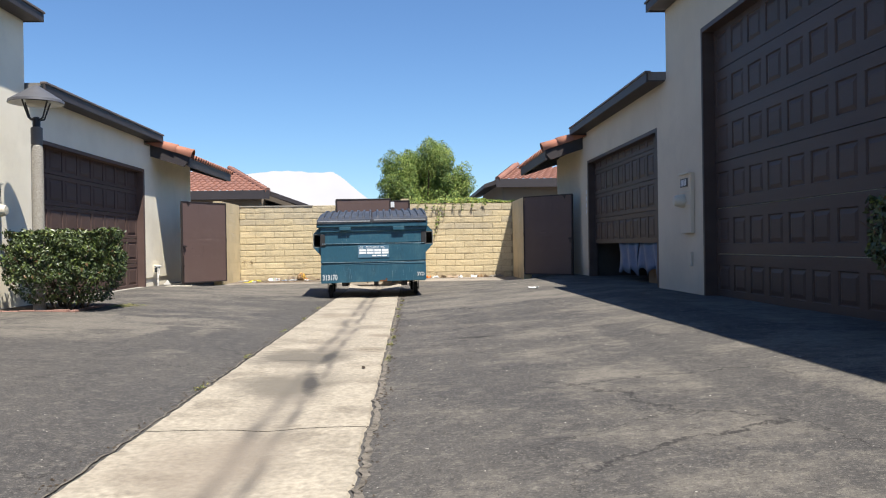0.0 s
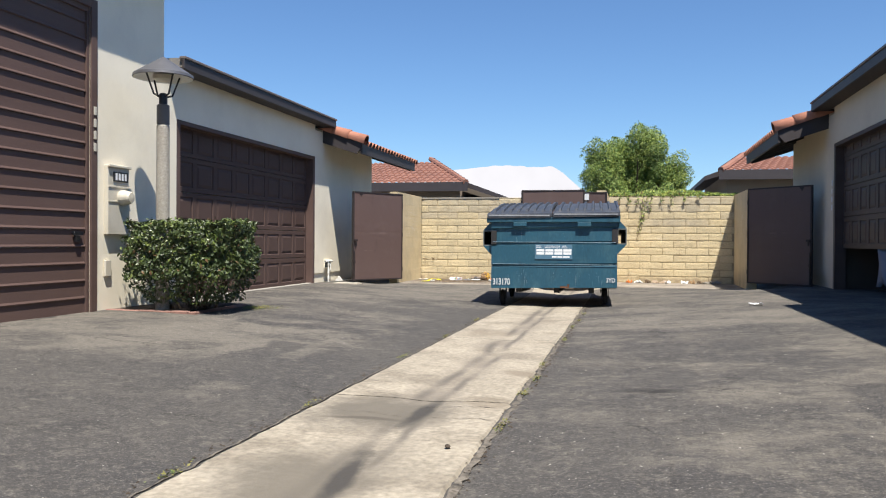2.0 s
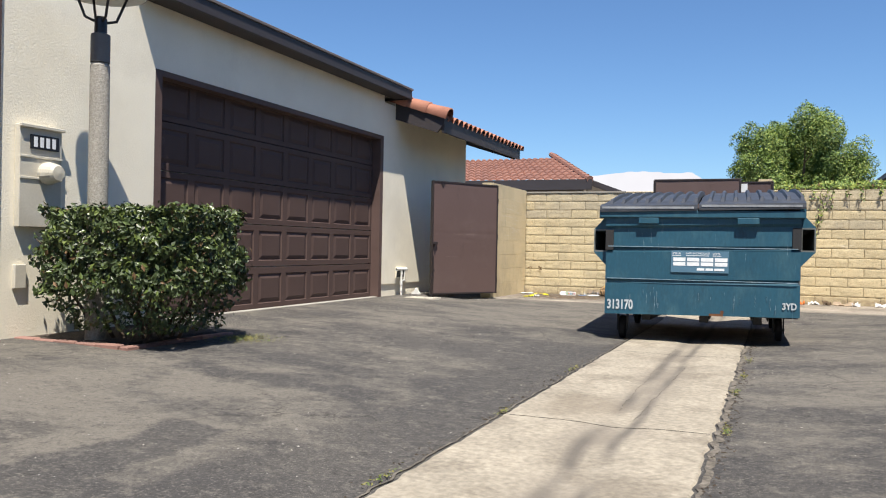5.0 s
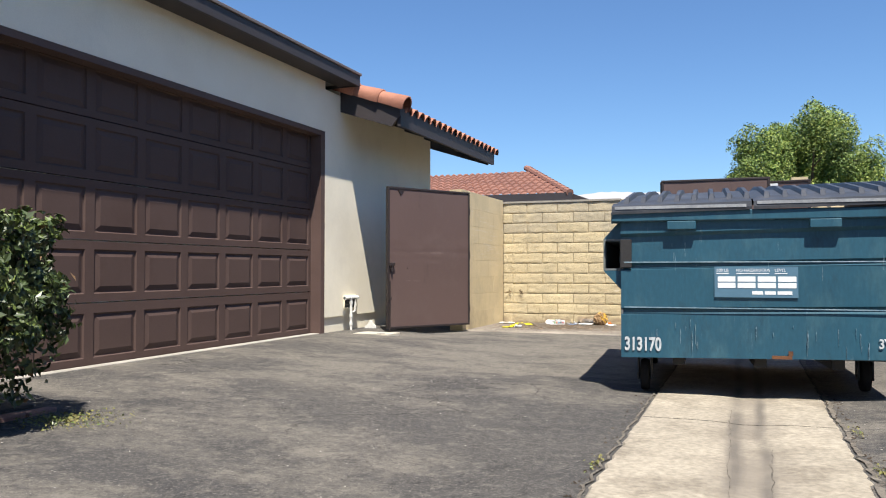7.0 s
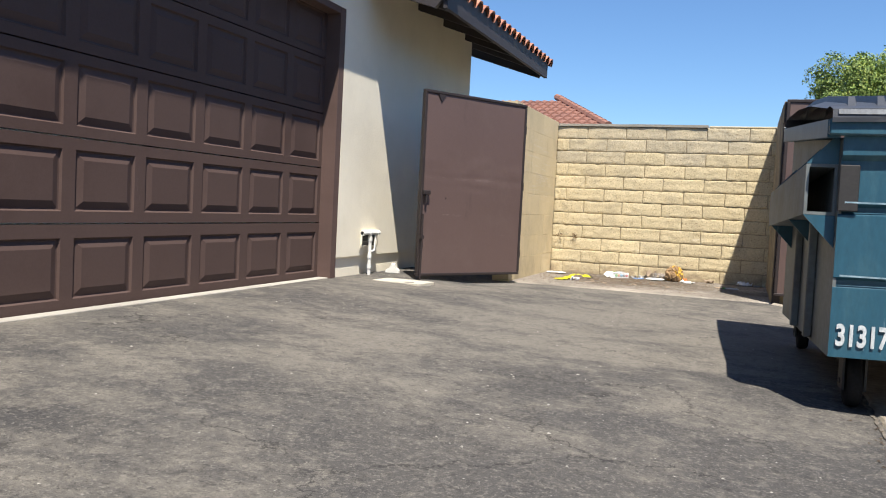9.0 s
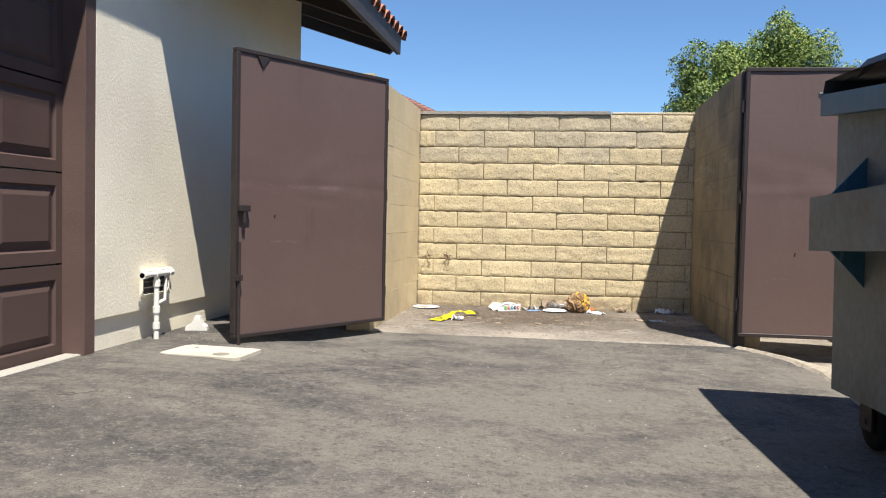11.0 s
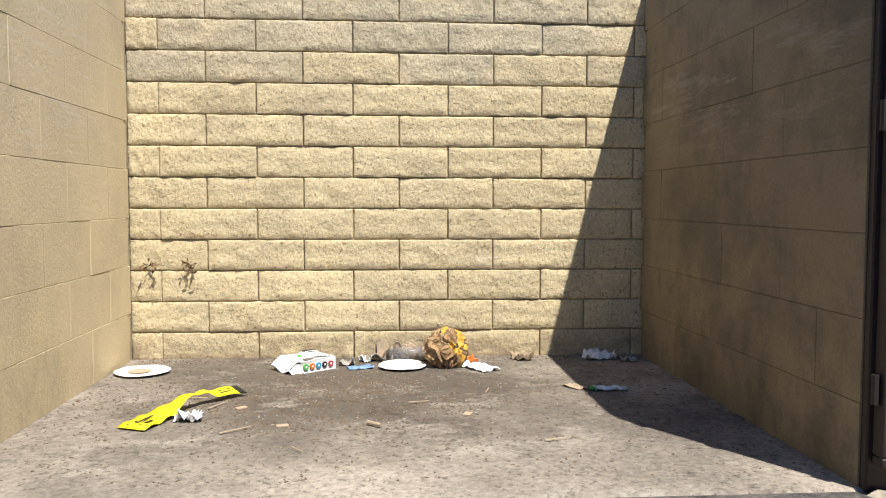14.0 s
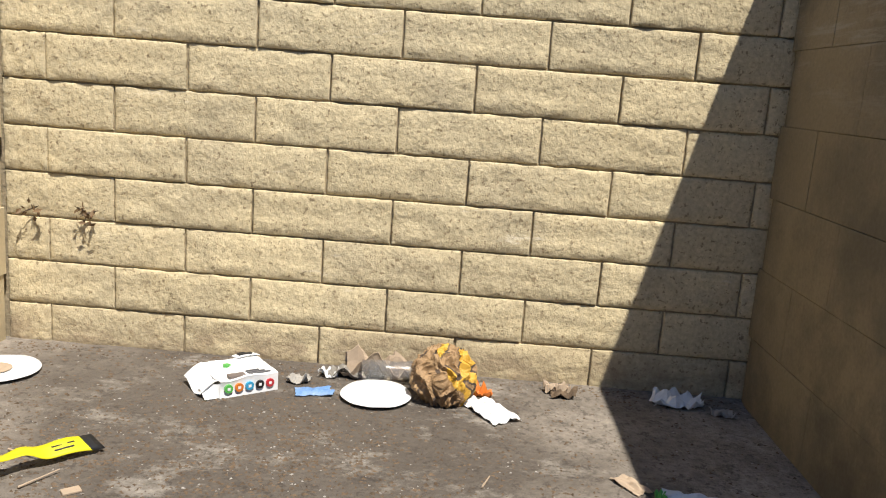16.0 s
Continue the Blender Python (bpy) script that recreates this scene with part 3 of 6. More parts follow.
def writing(body, size, material, parent, m, name="lettering", squeeze=1.0, bold=0.0):
    cu = bpy.data.curves.new(name, "FONT")
    cu.body, cu.size, cu.extrude, cu.offset = body, size, 0.0008, bold
    tmp = new(name, cu)
    bpy.context.view_layer.update()
    me = bpy.data.meshes.new_from_object(tmp.evaluated_get(bpy.context.evaluated_depsgraph_get()))
    bpy.data.objects.remove(tmp)
    me.materials.clear()
    me.materials.append(material)
    ob = new(name, me)
    ob.parent = parent
    ob.matrix_basis = m @ Matrix.Diagonal((squeeze, 1, 1, 1))
    return ob


def leaf_cloud(name, spots, sizes, material, parent, rng, label="", pick=None, flat=0.0):
    """Folded leaves, each two triangles pairs round a mid rib, at the given spots with outward ways."""
    V, F, I = [], [], []
    for (p, way), s in zip(spots, sizes):
        d = Vector((rng.gauss(0, 1), rng.gauss(0, 1), rng.gauss(0, 1))).normalized()
        nrm = (Vector(way) * (0.9 + flat) + d * 0.75).normalized()
        t = nrm.cross(Vector((rng.gauss(0, 1), rng.gauss(0, 1), rng.gauss(0, 1)))).normalized()
        w = nrm.cross(t)
        k = len(V)
        p = Vector(p)
        for q in (p - t * s, p + w * s * 0.5 + nrm * s * 0.14 - t * s * 0.1, p + t * s, p - w * s * 0.5 + nrm * s * 0.14 - t * s * 0.1):
            V.append(tuple(q))
        F += [(k, k + 1, k + 2), (k, k + 2, k + 3)]
        j = pick(p, rng) if pick else 0
        I += [j, j]
    return from_lists(name, V, F, material, parent, label, I)


# ---------------- ground ----------------
SLAB_Z, SLAB_Y = 0.085, 15.87


def smooth(t):
    t = min(1.0, max(0.0, t))
    return t * t * (3 - 2 * t)


def gutter_edges(y, ragged=1.0):
    """Left and right edge of the gutter, ragged or plain, flaring towards the bin bays."""
    fl = max(0.0, (y - 15.0) / 0.87) ** 2.2
    return (-0.9 - 0.32 * fl + ragged * (0.012 * noise.noise((y * 3.1, 1, 0)) + 0.018 * noise.noise((y * 11, 4, 0)) + 0.01 * noise.noise((y * 37, 14, 0))),
            0.08 + 0.3 * fl + ragged * (0.015 * noise.noise((y * 2.3, 7, 0)) + 0.026 * noise.noise((y * 10, 9, 0)) + 0.014 * noise.noise((y * 33, 19, 0))))


def lie(x, y):
    """Height of the ground: a shallow valley along the gutter, rising to the slabs at the back."""
    z = min(0.132, 0.045 * max(0.0, -0.9 - x)) if x < 0 else min(0.19, 0.072 * max(0.0, x - 0.1))
    if -3.7 < x < 2.9:
        k = min(1.0, max(0.0, (y - 14.2) / (SLAB_Y - 14.2)))
        k = k * k * (3 - 2 * k) 
        xl, xr = gutter_edges(min(y, SLAB_Y), 0.0)
        k *= max(1 - smooth((x - xl) / 0.42), 1 - smooth((xr - x) / 0.42))
        z = z * (1 - k) + (SLAB_Z - 0.006) * k
    return z


def steps(pairs):
    out = []
    for a, b, d in pairs:
        n = max(1, round((b - a) / d))
        out += [a + (b - a) * i / n for i in range(n)]
    return out + [pairs[-1][1]]


gx = steps([(-900, -60, 210), (-60, -6, 9), (-6, -1.6, 0.2), (-1.6, 0.8, 0.08), (0.8, 6, 0.2), (6, 60, 9), (60, 900, 210)])
gy = steps([(-900, -60, 210), (-60, -4, 7), (-4, 14, 0.2), (14, 16.2, 0.08), (16.2, 18.5, 0.2), (18.5, 60, 6), (60, 900, 210)])
gv = [(x, y, lie(x, y) + (0.006 * noise.noise((x * 0.9, y * 0.9, 0)) if abs(x) < 6 and -4 < y < 18 else 0) - (0.06 if -4.4 < y < 18 and gutter_edges(min(y, SLAB_Y), 0.0)[0] + 0.1 < x < gutter_edges(min(y, SLAB_Y), 0.0)[1] - 0.1 else 0)) for y in gy for x in gx]
nx = len(gx)
gf = [(j * nx + i, j * nx + i + 1, (j + 1) * nx + i + 1, (j + 1) * nx + i) for j in range(len(gy) - 1) for i in range(nx - 1)]
ground = from_lists("ground", gv, gf, M_ASPHALT, smooth=True)
tagged(ground, "worn dark grey asphalt alley with pale scuffs", "asphalt", kind="structure")

# the concrete gutter, slab by slab, with ragged edges, flaring to the back slabs
gutter = thing("pavement", "pale stained concrete gutter strip along the asphalt", "gutter", kind="structure")
joints = [-4.5, -1.8, 0.88, 3.53, 6.12, 8.8, 11.5, 13.9, 15.86]
for a, b in zip(joints, joints[1:]):
    ys = steps([(a + 0.005, b - 0.005, 0.04)])
    V, F = [], []
    us = [0, 0.03, 0.1, 0.17, 0.24, 0.32, 0.4, 0.46, 0.5, 0.54, 0.6, 0.68, 0.76, 0.83, 0.9, 0.97, 1]
    for y in ys:
        xl, xr = gutter_edges(y, 0.0)
        rl_, rr_ = gutter_edges(y)
        el = er = SLAB_Z * smooth((y - 14.2) / 1.67)
        for u in us:
            x = rl_ + (xl - rl_) * min(1, u / 0.1) if u < 0.1 else rr_ + (xr - rr_) * min(1, (1 - u) / 0.1) if u > 0.9 else xl
            x += (xr - xl) * (u if u <= 0.9 else u - 1)
            edge = -0.03 if u in (0, 1) else 0.0
            V.append((x, y, el * (1 - smooth((x - xl) / 0.42)) + er * (1 - smooth((xr - x) / 0.42)) + 0.009 - 0.012 * math.exp(-((x + 0.36) / 0.12) ** 2) + edge))
    n = len(us)
    F = [(j * n + i, j * n + i + 1, (j + 1) * n + i + 1, (j + 1) * n + i) for j in range(len(ys) - 1) for i in range(n - 1)]
    from_lists("slab", V, F, M_STRIP, gutter)
    for side, w0 in ((0, 0.005), (n - 1, 0.024)):
        E, G = [], []
        for k in range(len(ys)):
            if ys[k] > 14.75:
                continue
            x, y, z = V[k * n + side]
            w = w0 * (0.8 + 0.9 * noise.noise((y * 5, side, 2)) + 0.7 * noise.noise((y * 23, side, 6)))
            g = -1 if side == 0 else 1
            E += [(x - g * 0.008, y, lie(x, y) + 0.0065), (x + g * max(0.004, w), y, lie(x, y) + 0.0045)]
        G = [(2 * k, 2 * k + 2, 2 * k + 3, 2 * k + 1) for k in range(len(E) // 2 - 1)]
        if not G:
            continue
        from_lists("joint_dirt", E, G, M_JOINT, gutter, "dark crumbled dirt along the gutter's edge")

rc = random.Random(9)
for cx0, cy0, cx1, cy1 in ((-0.7, 5.75, 0.04, 5.7), (-0.36, 5.95, 0.03, 6.0), (-0.3, 9.0, -0.26, 10.9), (-0.41, 9.2, -0.44, 11.9)):
    E = []
    m = 40
    for k in range(m + 1):
        t = k / m
        x = cx0 + (cx1 - cx0) * t + 0.012 * noise.noise((t * 9, cx0 * 7, cy0)) + 0.006 * rc.uniform(-1, 1)
        y = cy0 + (cy1 - cy0) * t + 0.03 * noise.noise((t * 6, cy0 * 3, 2)) + 0.008 * rc.uniform(-1, 1)
        w = 0.001 + 0.003 * rc.random() * abs(noise.noise((t * 7, cx0, cy1))) * 2
        across = abs(cx1 - cx0) > abs(cy1 - cy0)
        z = 0.0098 - 0.012 * math.exp(-((x + 0.36) / 0.12) ** 2) + 0.001
        E += [(x - (0 if across else w), y - (w if across else 0), z), (x + (0 if across else w), y + (w if across else 0), z)]
    from_lists("crack", E, [(2 * k, 2 * k + 2, 2 * k + 3, 2 * k + 1) for k in range(m)], M_JOINT, gutter)

for x0, x1, zt, words in ((-3.5, -1.15, SLAB_Z, "dirty stained concrete slab inside the bin enclosure"), (-1.148, 0.188, 0.006, "lower shaded concrete floor of the middle bay"), (0.19, 2.6, SLAB_Z, "littered concrete slab of the bay beside")):
    slab = part("floor", boxes((x0, x1, SLAB_Y, 17.6, -0.1, zt), bev=0.012 if zt > 0.05 else 0.0), M_SLAB)
    tagged(slab, words, "slab", kind="structure")


# ---------------- garage buildings ----------------
def garage_building(side):
    """Garage with a flat roof, the tall garage beside it and the tiled wing behind. u runs from the wall's face into the alley."""
    left = side < 0
    face, dz = (-4.366, 0.0) if left else (3.42, 0.05)

    def X(u):
        return face + u if left else face - u

    def bx(bm, u0, u1, y0, y1, z0, z1, bev=0.0):
        return box(bm, min(X(u0), X(u1)), max(X(u0), X(u1)), y0, y1, z0 + dz, z1 + dz, bev=bev)
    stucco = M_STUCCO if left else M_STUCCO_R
    b = thing("garage_building", ("cream" if left else "shaded tan") + " stucco garage building with a clay tiled wing", "building")
    DY0, DY1, DZ = 10.32, 14.45, 2.188
    TY, ty0, ty1, tz = (10.06, 4.2, 8.81, 3.02) if left else (9.93, 4.2, 8.74, 3.02)
    # walls with their openings
    for d in ((-0.16, 0, TY, DY0, -0.1, 2.72), (-0.16, 0, DY0, DY1, DZ, 2.72), (-0.16, 0, DY1, 17.4, 0.29, 2.62),
              (-6, -0.16, 17.25, 17.4, -0.1, 2.68), (-6, -0.16, 14.6, 14.75, -0.1, 2.7), (-0.15, 0, ty1, TY, -0.1, 3.56),
              (-0.15, 0, ty0, ty1, tz, 3.56), (-0.15, 0, -6, ty0, -0.1, 3.56), (-6, -0.15, TY - 0.15, TY, -0.1, 3.56)):
        part("wall", bx(bmesh.new(), *d), stucco, b)
    bm = bmesh.new()
    bx(bm, -0.14, -0.022, DY1 + 0.002, 17.39, -0.1, 0.289)
    part("plinth", bm, stucco, b)
    # flat roofs and their fascias
    for y0, y1, z0, z1, u1 in ((TY + 0.002, 14.75, 2.69, 2.83, 0.246), (-6.0, TY + 0.04, 3.55, 3.68, 0.23)):
        bm = bmesh.new()
        bx(bm, -6, u1 - 0.03, y0 + 0.03, y1 - 0.03, z0 + 0.03, z1 - 0.01)
        part("roof", bm, M_ROOF, b)
        bm = bmesh.new()
        bx(bm, u1 - 0.028, u1, y0, y1, z0, z1 - 0.03, bev=0.004)
        part("fascia", bm, M_TRIM, b)
        bm = bmesh.new()
        bx(bm, -6, u1 - 0.03, y1 - 0.028, y1 - 0.001, z0, z1 - 0.032, bev=0.004)
        part("fascia", bm, M_TRIM, b)
        bm = bmesh.new()
        bx(bm, u1 - 0.06, u1 + 0.014, y0, y1 + 0.012, z1 - 0.028, z1, bev=0.004)
        bx(bm, -6, u1 - 0.062, y1 - 0.06, y1 + 0.012, z1 - 0.026, z1 - 0.001, bev=0.004)
        part("roof_edge", bm, M_FLASH, b)
        bm = bmesh.new()
        bx(bm, 0.002, u1 - 0.03, y0 + 0.03, y1 - 0.03, z0 + 0.012, z0 + 0.028)
        part("soffit", bm, M_SOFFIT, b)
    # jambs
    for y0, y1, zt, w in ((DY0, DY1, DZ, 0.2), (ty0, ty1, tz, 0.1)):
        for d in ((y1 - w * 0.42, y1 - 0.001, -0.05, zt - 0.001), (y0 + 0.001, y0 + w * 0.42, -0.05, zt - 0.001), (y0 + w * 0.43, y1 - w * 0.43, zt - 0.05, zt - 0.001)):
            part("door_frame", bx(bmesh.new(), -0.15, -0.0015, *d, bev=0.001), M_SLAT if left else M_DOOR_R, b)
    if left:
        bm = bmesh.new()
        bx(bm, 0.001, 0.022, ty1 - 0.004, ty1 + 0.085, 0.06, tz + 0.08, bev=0.003)
        bx(bm, 0.001, 0.022, ty0, ty1 - 0.006, tz - 0.004, tz + 0.08, bev=0.003)
        part("door_trim", bm, M_SLAT, b)

    def panel_section(name, parent, y0, y1, z0, z1, cols, u, material, fw, fh):
        """One door section: a slab with V-grooved raised panels."""
        V, F = [], []

        def v(d, y, z):
            V.append((X(u + d), y, z + dz))
            return len(V) - 1
        cw = (y1 - y0) / cols
        g = 0.004
        for c in range(cols):
            a, e = y0 + cw * c, y0 + cw * (c + 1)
            cy, cz = (a + e) / 2, (z0 + z1) / 2
            rings = []
            for hw, hh, d in ((cw / 2, (z1 - z0) / 2 - g, 0), (fw / 2, fh / 2, 0), (fw / 2 - 0.007, fh / 2 - 0.007, -0.012), (fw / 2 - 0.016, fh / 2 - 0.014, -0.013), (fw / 2 - 0.054, fh / 2 - 0.05, -0.001)):
                rings.append([v(d, cy - hw, cz - hh), v(d, cy + hw, cz - hh), v(d, cy + hw, cz + hh), v(d, cy - hw, cz + hh)])
            for p, q in zip(rings, rings[1:]):
                for i in range(4):
                    F.append((p[i], p[(i + 1) % 4], q[(i + 1) % 4], q[i]))
            F.append(tuple(rings[-1]))
        for zz in (z0 + g, z1 - g):
            for c in range(cols):
                a, e = y0 + cw * c, y0 + cw * (c + 1)
                F.append((v(0, a, zz), v(0, e, zz), v(-0.04, e, zz), v(-0.04, a, zz)))
        for ya, yb in ((y0 - 0.06, y0), (y1, y1 + 0.06)):
            F.append((v(0, ya, z0 + g), v(0, yb, z0 + g), v(0, yb, z1 - g), v(0, ya, z1 - g)))
        ob = from_lists(name, V, F, material, parent)
        bm = bmesh.new()
        bm.from_mesh(ob.data)
        bmesh.ops.remove_doubles(bm, verts=bm.verts, dist=0.0005)
        bmesh.ops.recalc_face_normals(bm, faces=bm.faces)
        bm.to_mesh(ob.data)
        bm.free()
        return ob
    # the low, wide door
    d1 = thing("garage_door", "", "", )
    d1.parent = b
    d1["label"] = "brown panelled sectional garage door" if left else "dark brown panelled garage door standing partly open"
    lift = 0.0 if left else 0.6
    rails = (0.115, 0.555, 0.975, 1.385, 1.8, 2.2)
    for z0, z1 in zip(rails, rails[1:]):
        z0, z1 = z0 + lift, min(z1 + lift, DZ - 0.005)
        if z1 - z0 < 0.15:
            continue
        panel_section("section", d1, 10.424, 14.361, z0, z1, 8 if left else 10, -0.115, M_DOOR if left else M_DOOR_R, 0.41 if left else 0.3, min(0.3, z1 - z0 - 0.1))
    if left:
        bm = bmesh.new()
        bx(bm, -0.1, -0.02, DY0, DY1, 0.0, 0.139, bev=0.004)
        part("sill", bm, M_PLINTH, b, "pale concrete door sill")
    else:
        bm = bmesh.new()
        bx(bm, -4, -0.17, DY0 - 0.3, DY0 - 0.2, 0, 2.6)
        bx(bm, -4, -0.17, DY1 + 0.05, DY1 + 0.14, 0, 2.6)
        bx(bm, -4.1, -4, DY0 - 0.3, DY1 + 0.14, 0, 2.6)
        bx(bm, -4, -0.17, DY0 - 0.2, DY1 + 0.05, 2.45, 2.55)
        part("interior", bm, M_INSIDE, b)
    # the tall door
    d2 = thing("garage_door", "", "")
    d2.parent = b
    if left:
        d2["label"] = "tall brown lap-board garage door"
        n = 18
        for i in range(n):
            z0 = 0.1 + i * (tz - 0.1) / n
            z1 = z0 + (tz - 0.1) / n
            bm = bmesh.new()
            pts = [(X(-0.05), z0 + dz), (X(-0.013), z0 + dz), (X(-0.01), z0 + 0.004 + dz), (X(-0.01), z0 + 0.009 + dz), (X(-0.017), z0 + 0.019 + dz), (X(-0.021), z0 + 0.026 + dz), (X(-0.025), z1 - 0.002 + dz), (X(-0.07), z1 - 0.002 + dz), (X(-0.07), z0 + dz)]
            prism(bm, pts, "y", ty0 + 0.045, ty1 - 0.045)
            part("board", bm, M_SLAT, d2)
        bm = bmesh.new()
        bx(bm, -0.012, 0.012, 8.58, 8.7, 0.86, 0.89, bev=0.003)
        bx(bm, -0.012, 0.016, 8.6, 8.66, 0.8, 0.858, bev=0.003)
        part("latch", bm, M_BLACK, d2, "black steel hasp with padlock")
    else:
        d2["label"] = "tall dark brown panelled garage door"
        for i in range(6):
            panel_section("section", d2, ty0 + 0.045, ty1 - 0.045, 0.1 + i * 0.487, 0.1 + (i + 1) * 0.487, 11, -0.13, M_DOOR_R, 0.3, 0.27)
    # tiled wing behind: boards, soffit, rafters, tiles
    E0, E1, eu = 14.78, 18.28, 0.69
    sl = 0.32

    def top(u):
        return 2.47 + sl * (eu - u)
    bm = bmesh.new()
    pts = [(X(eu - 0.04), 2.26 + dz), (X(eu - 0.004), 2.26 + dz), (X(eu), 2.45 + dz), (X(eu - 0.04), 2.45 + dz)]
    prism(bm, pts, "y", E0 + 0.02, E1 - 0.16)
    part("fascia", bm, M_TRIM, b)
    for y0, y1 in ((E0, E0 + 0.045), (E1 - 0.2, E1 - 0.15)):
        bm = bmesh.new()
        pts = [(X(eu - 0.003), 2.455 + dz), (X(eu - 0.003), 2.37 + dz), (X(eu - 0.1), 2.26 + dz), (X(-3.0), top(-3.0) - 0.25 + dz), (X(-3.0), top(-3.0) - 0.03 + dz)]
        prism(bm, pts, "y", y0, y1)
        part("barge_board", bm, M_TRIM, b)
    bm = bmesh.new()
    pts = [(X(eu - 0.05), top(eu) - 0.05 + dz), (X(eu - 0.05), top(eu) - 0.02 + dz), (X(-3.0), top(-3.0) - 0.02 + dz), (X(-3.0), top(-3.0) - 0.05 + dz)]
    prism(bm, pts, "y", E0 + 0.05, E1 - 0.21)
    roof = part("roof", bm, M_SOFFIT, b)
    for k in range(5):
        y = E0 + 0.4 + k * 0.66
        bm = bmesh.new()
        prism(bm, [(X(eu - 0.05), top(eu) - 0.06 + dz), (X(eu - 0.05), top(eu) - 0.17 + dz), (X(-0.14), top(-0.14) - 0.17 + dz), (X(-0.14), top(-0.14) - 0.06 + dz)], "y", y, y + 0.05)
        part("rafter", bm, M_SOFFIT, b)
    bm = bmesh.new()
    bx(bm, -0.16, -0.002, DY1 + 0.3, 17.399, 2.622, 2.70)
    part("wall", bm, stucco, b)
    # barrel tiles: one mesh, shared
    tl, tw = 0.34, 0.082
    bmt = bmesh.new()
    ns = 6
    ra = [[bmt.verts.new((rr * math.cos(math.pi * i / ns), s, rr * math.sin(math.pi * i / ns))) for i in range(ns + 1)] for s, rr in ((0, tw), (tl, tw * 0.86))]
    rb = [[bmt.verts.new((rr * math.cos(math.pi * i / ns), s, rr * math.sin(math.pi * i / ns))) for i in range(ns + 1)] for s, rr in ((0, tw - 0.014), (tl, tw * 0.86 - 0.014))]
    for i in range(ns):
        bmt.faces.new((ra[0][i], ra[0][i + 1], ra[1][i + 1], ra[1][i]))
        bmt.faces.new((ra[0][i], ra[0][i + 1], rb[0][i + 1], rb[0][i]))
    bmesh.ops.recalc_face_normals(bmt, faces=bmt.faces)
    tme = bpy.data.meshes.new("tile")
    bmt.to_mesh(tme)
    bmt.free()
    tme.materials.append(M_TILE)
    tilt = math.atan(sl)
    ncol = int((E1 - E0) / 0.178)
    for r in range(4):
        for c in range(ncol):
            u = eu + 0.012 - r * tl * 0.82 * math.cos(tilt)
            ob = new("tile", tme)
            ob.parent = roof
            rz = 90 if left else -90
            ob.matrix_basis = Matrix.Translation((X(u), E0 + 0.2 + c * 0.178, top(u) + dz - 0.056 + 0.012 * (r % 2))) @ Euler((0, 0, radians(rz))).to_matrix().to_4x4() @ Euler((tilt, 0, 0)).to_matrix().to_4x4()
    bmt = bmesh.new()
    ns = 9
    ra = [[bmt.verts.new((rr * math.cos(math.pi * (i / ns * 1.3 - 0.15)), s, rr * math.sin(math.pi * (i / ns * 1.3 - 0.15)))) for i in range(ns + 1)] for s, rr in ((0, 0.11), (0.36, 0.088), (0, 0.094))]
    for i in range(ns):
        bmt.faces.new((ra[0][i], ra[0][i + 1], ra[1][i + 1], ra[1][i]))
        bmt.faces.new((ra[0][i], ra[0][i + 1], ra[2][i + 1], ra[2][i]))
    rme = bpy.data.meshes.new("rake_tile")
    bmesh.ops.recalc_face_normals(bmt, faces=bmt.faces)
    bmt.to_mesh(rme)
    bmt.free()
    rme.materials.append(M_TILE)
    for f in rme.polygons:
        f.use_smooth = True
    for r in range(5):
        u = eu + 0.05 - r * 0.3 * math.cos(tilt)
        ob = new("rake_tile", rme)
        ob.parent = roof
        ob.matrix_basis = Matrix.Translation((X(u), E0 + 0.055, top(u) + dz + 0.012)) @ Euler((0, 0, radians(90 if left else -90))).to_matrix().to_4x4() @ Euler((tilt, 0, 0)).to_matrix().to_4x4()
    return X, dz


XL, _ = garage_building(-1)
XR, RZ = garage_building(1)

# ---------------- block walls ----------------
BY = 17.572
back = part("wall_north", boxes((-3.6, 2.5, BY + 0.009, BY + 0.14, -0.1, 1.655)), M_MORTAR)
tagged(back, "tan split-face block wall with dark raked joints", "block wall", kind="structure")
rb = random.Random(5)
PITCH, RISE = 0.4064, 0.1323


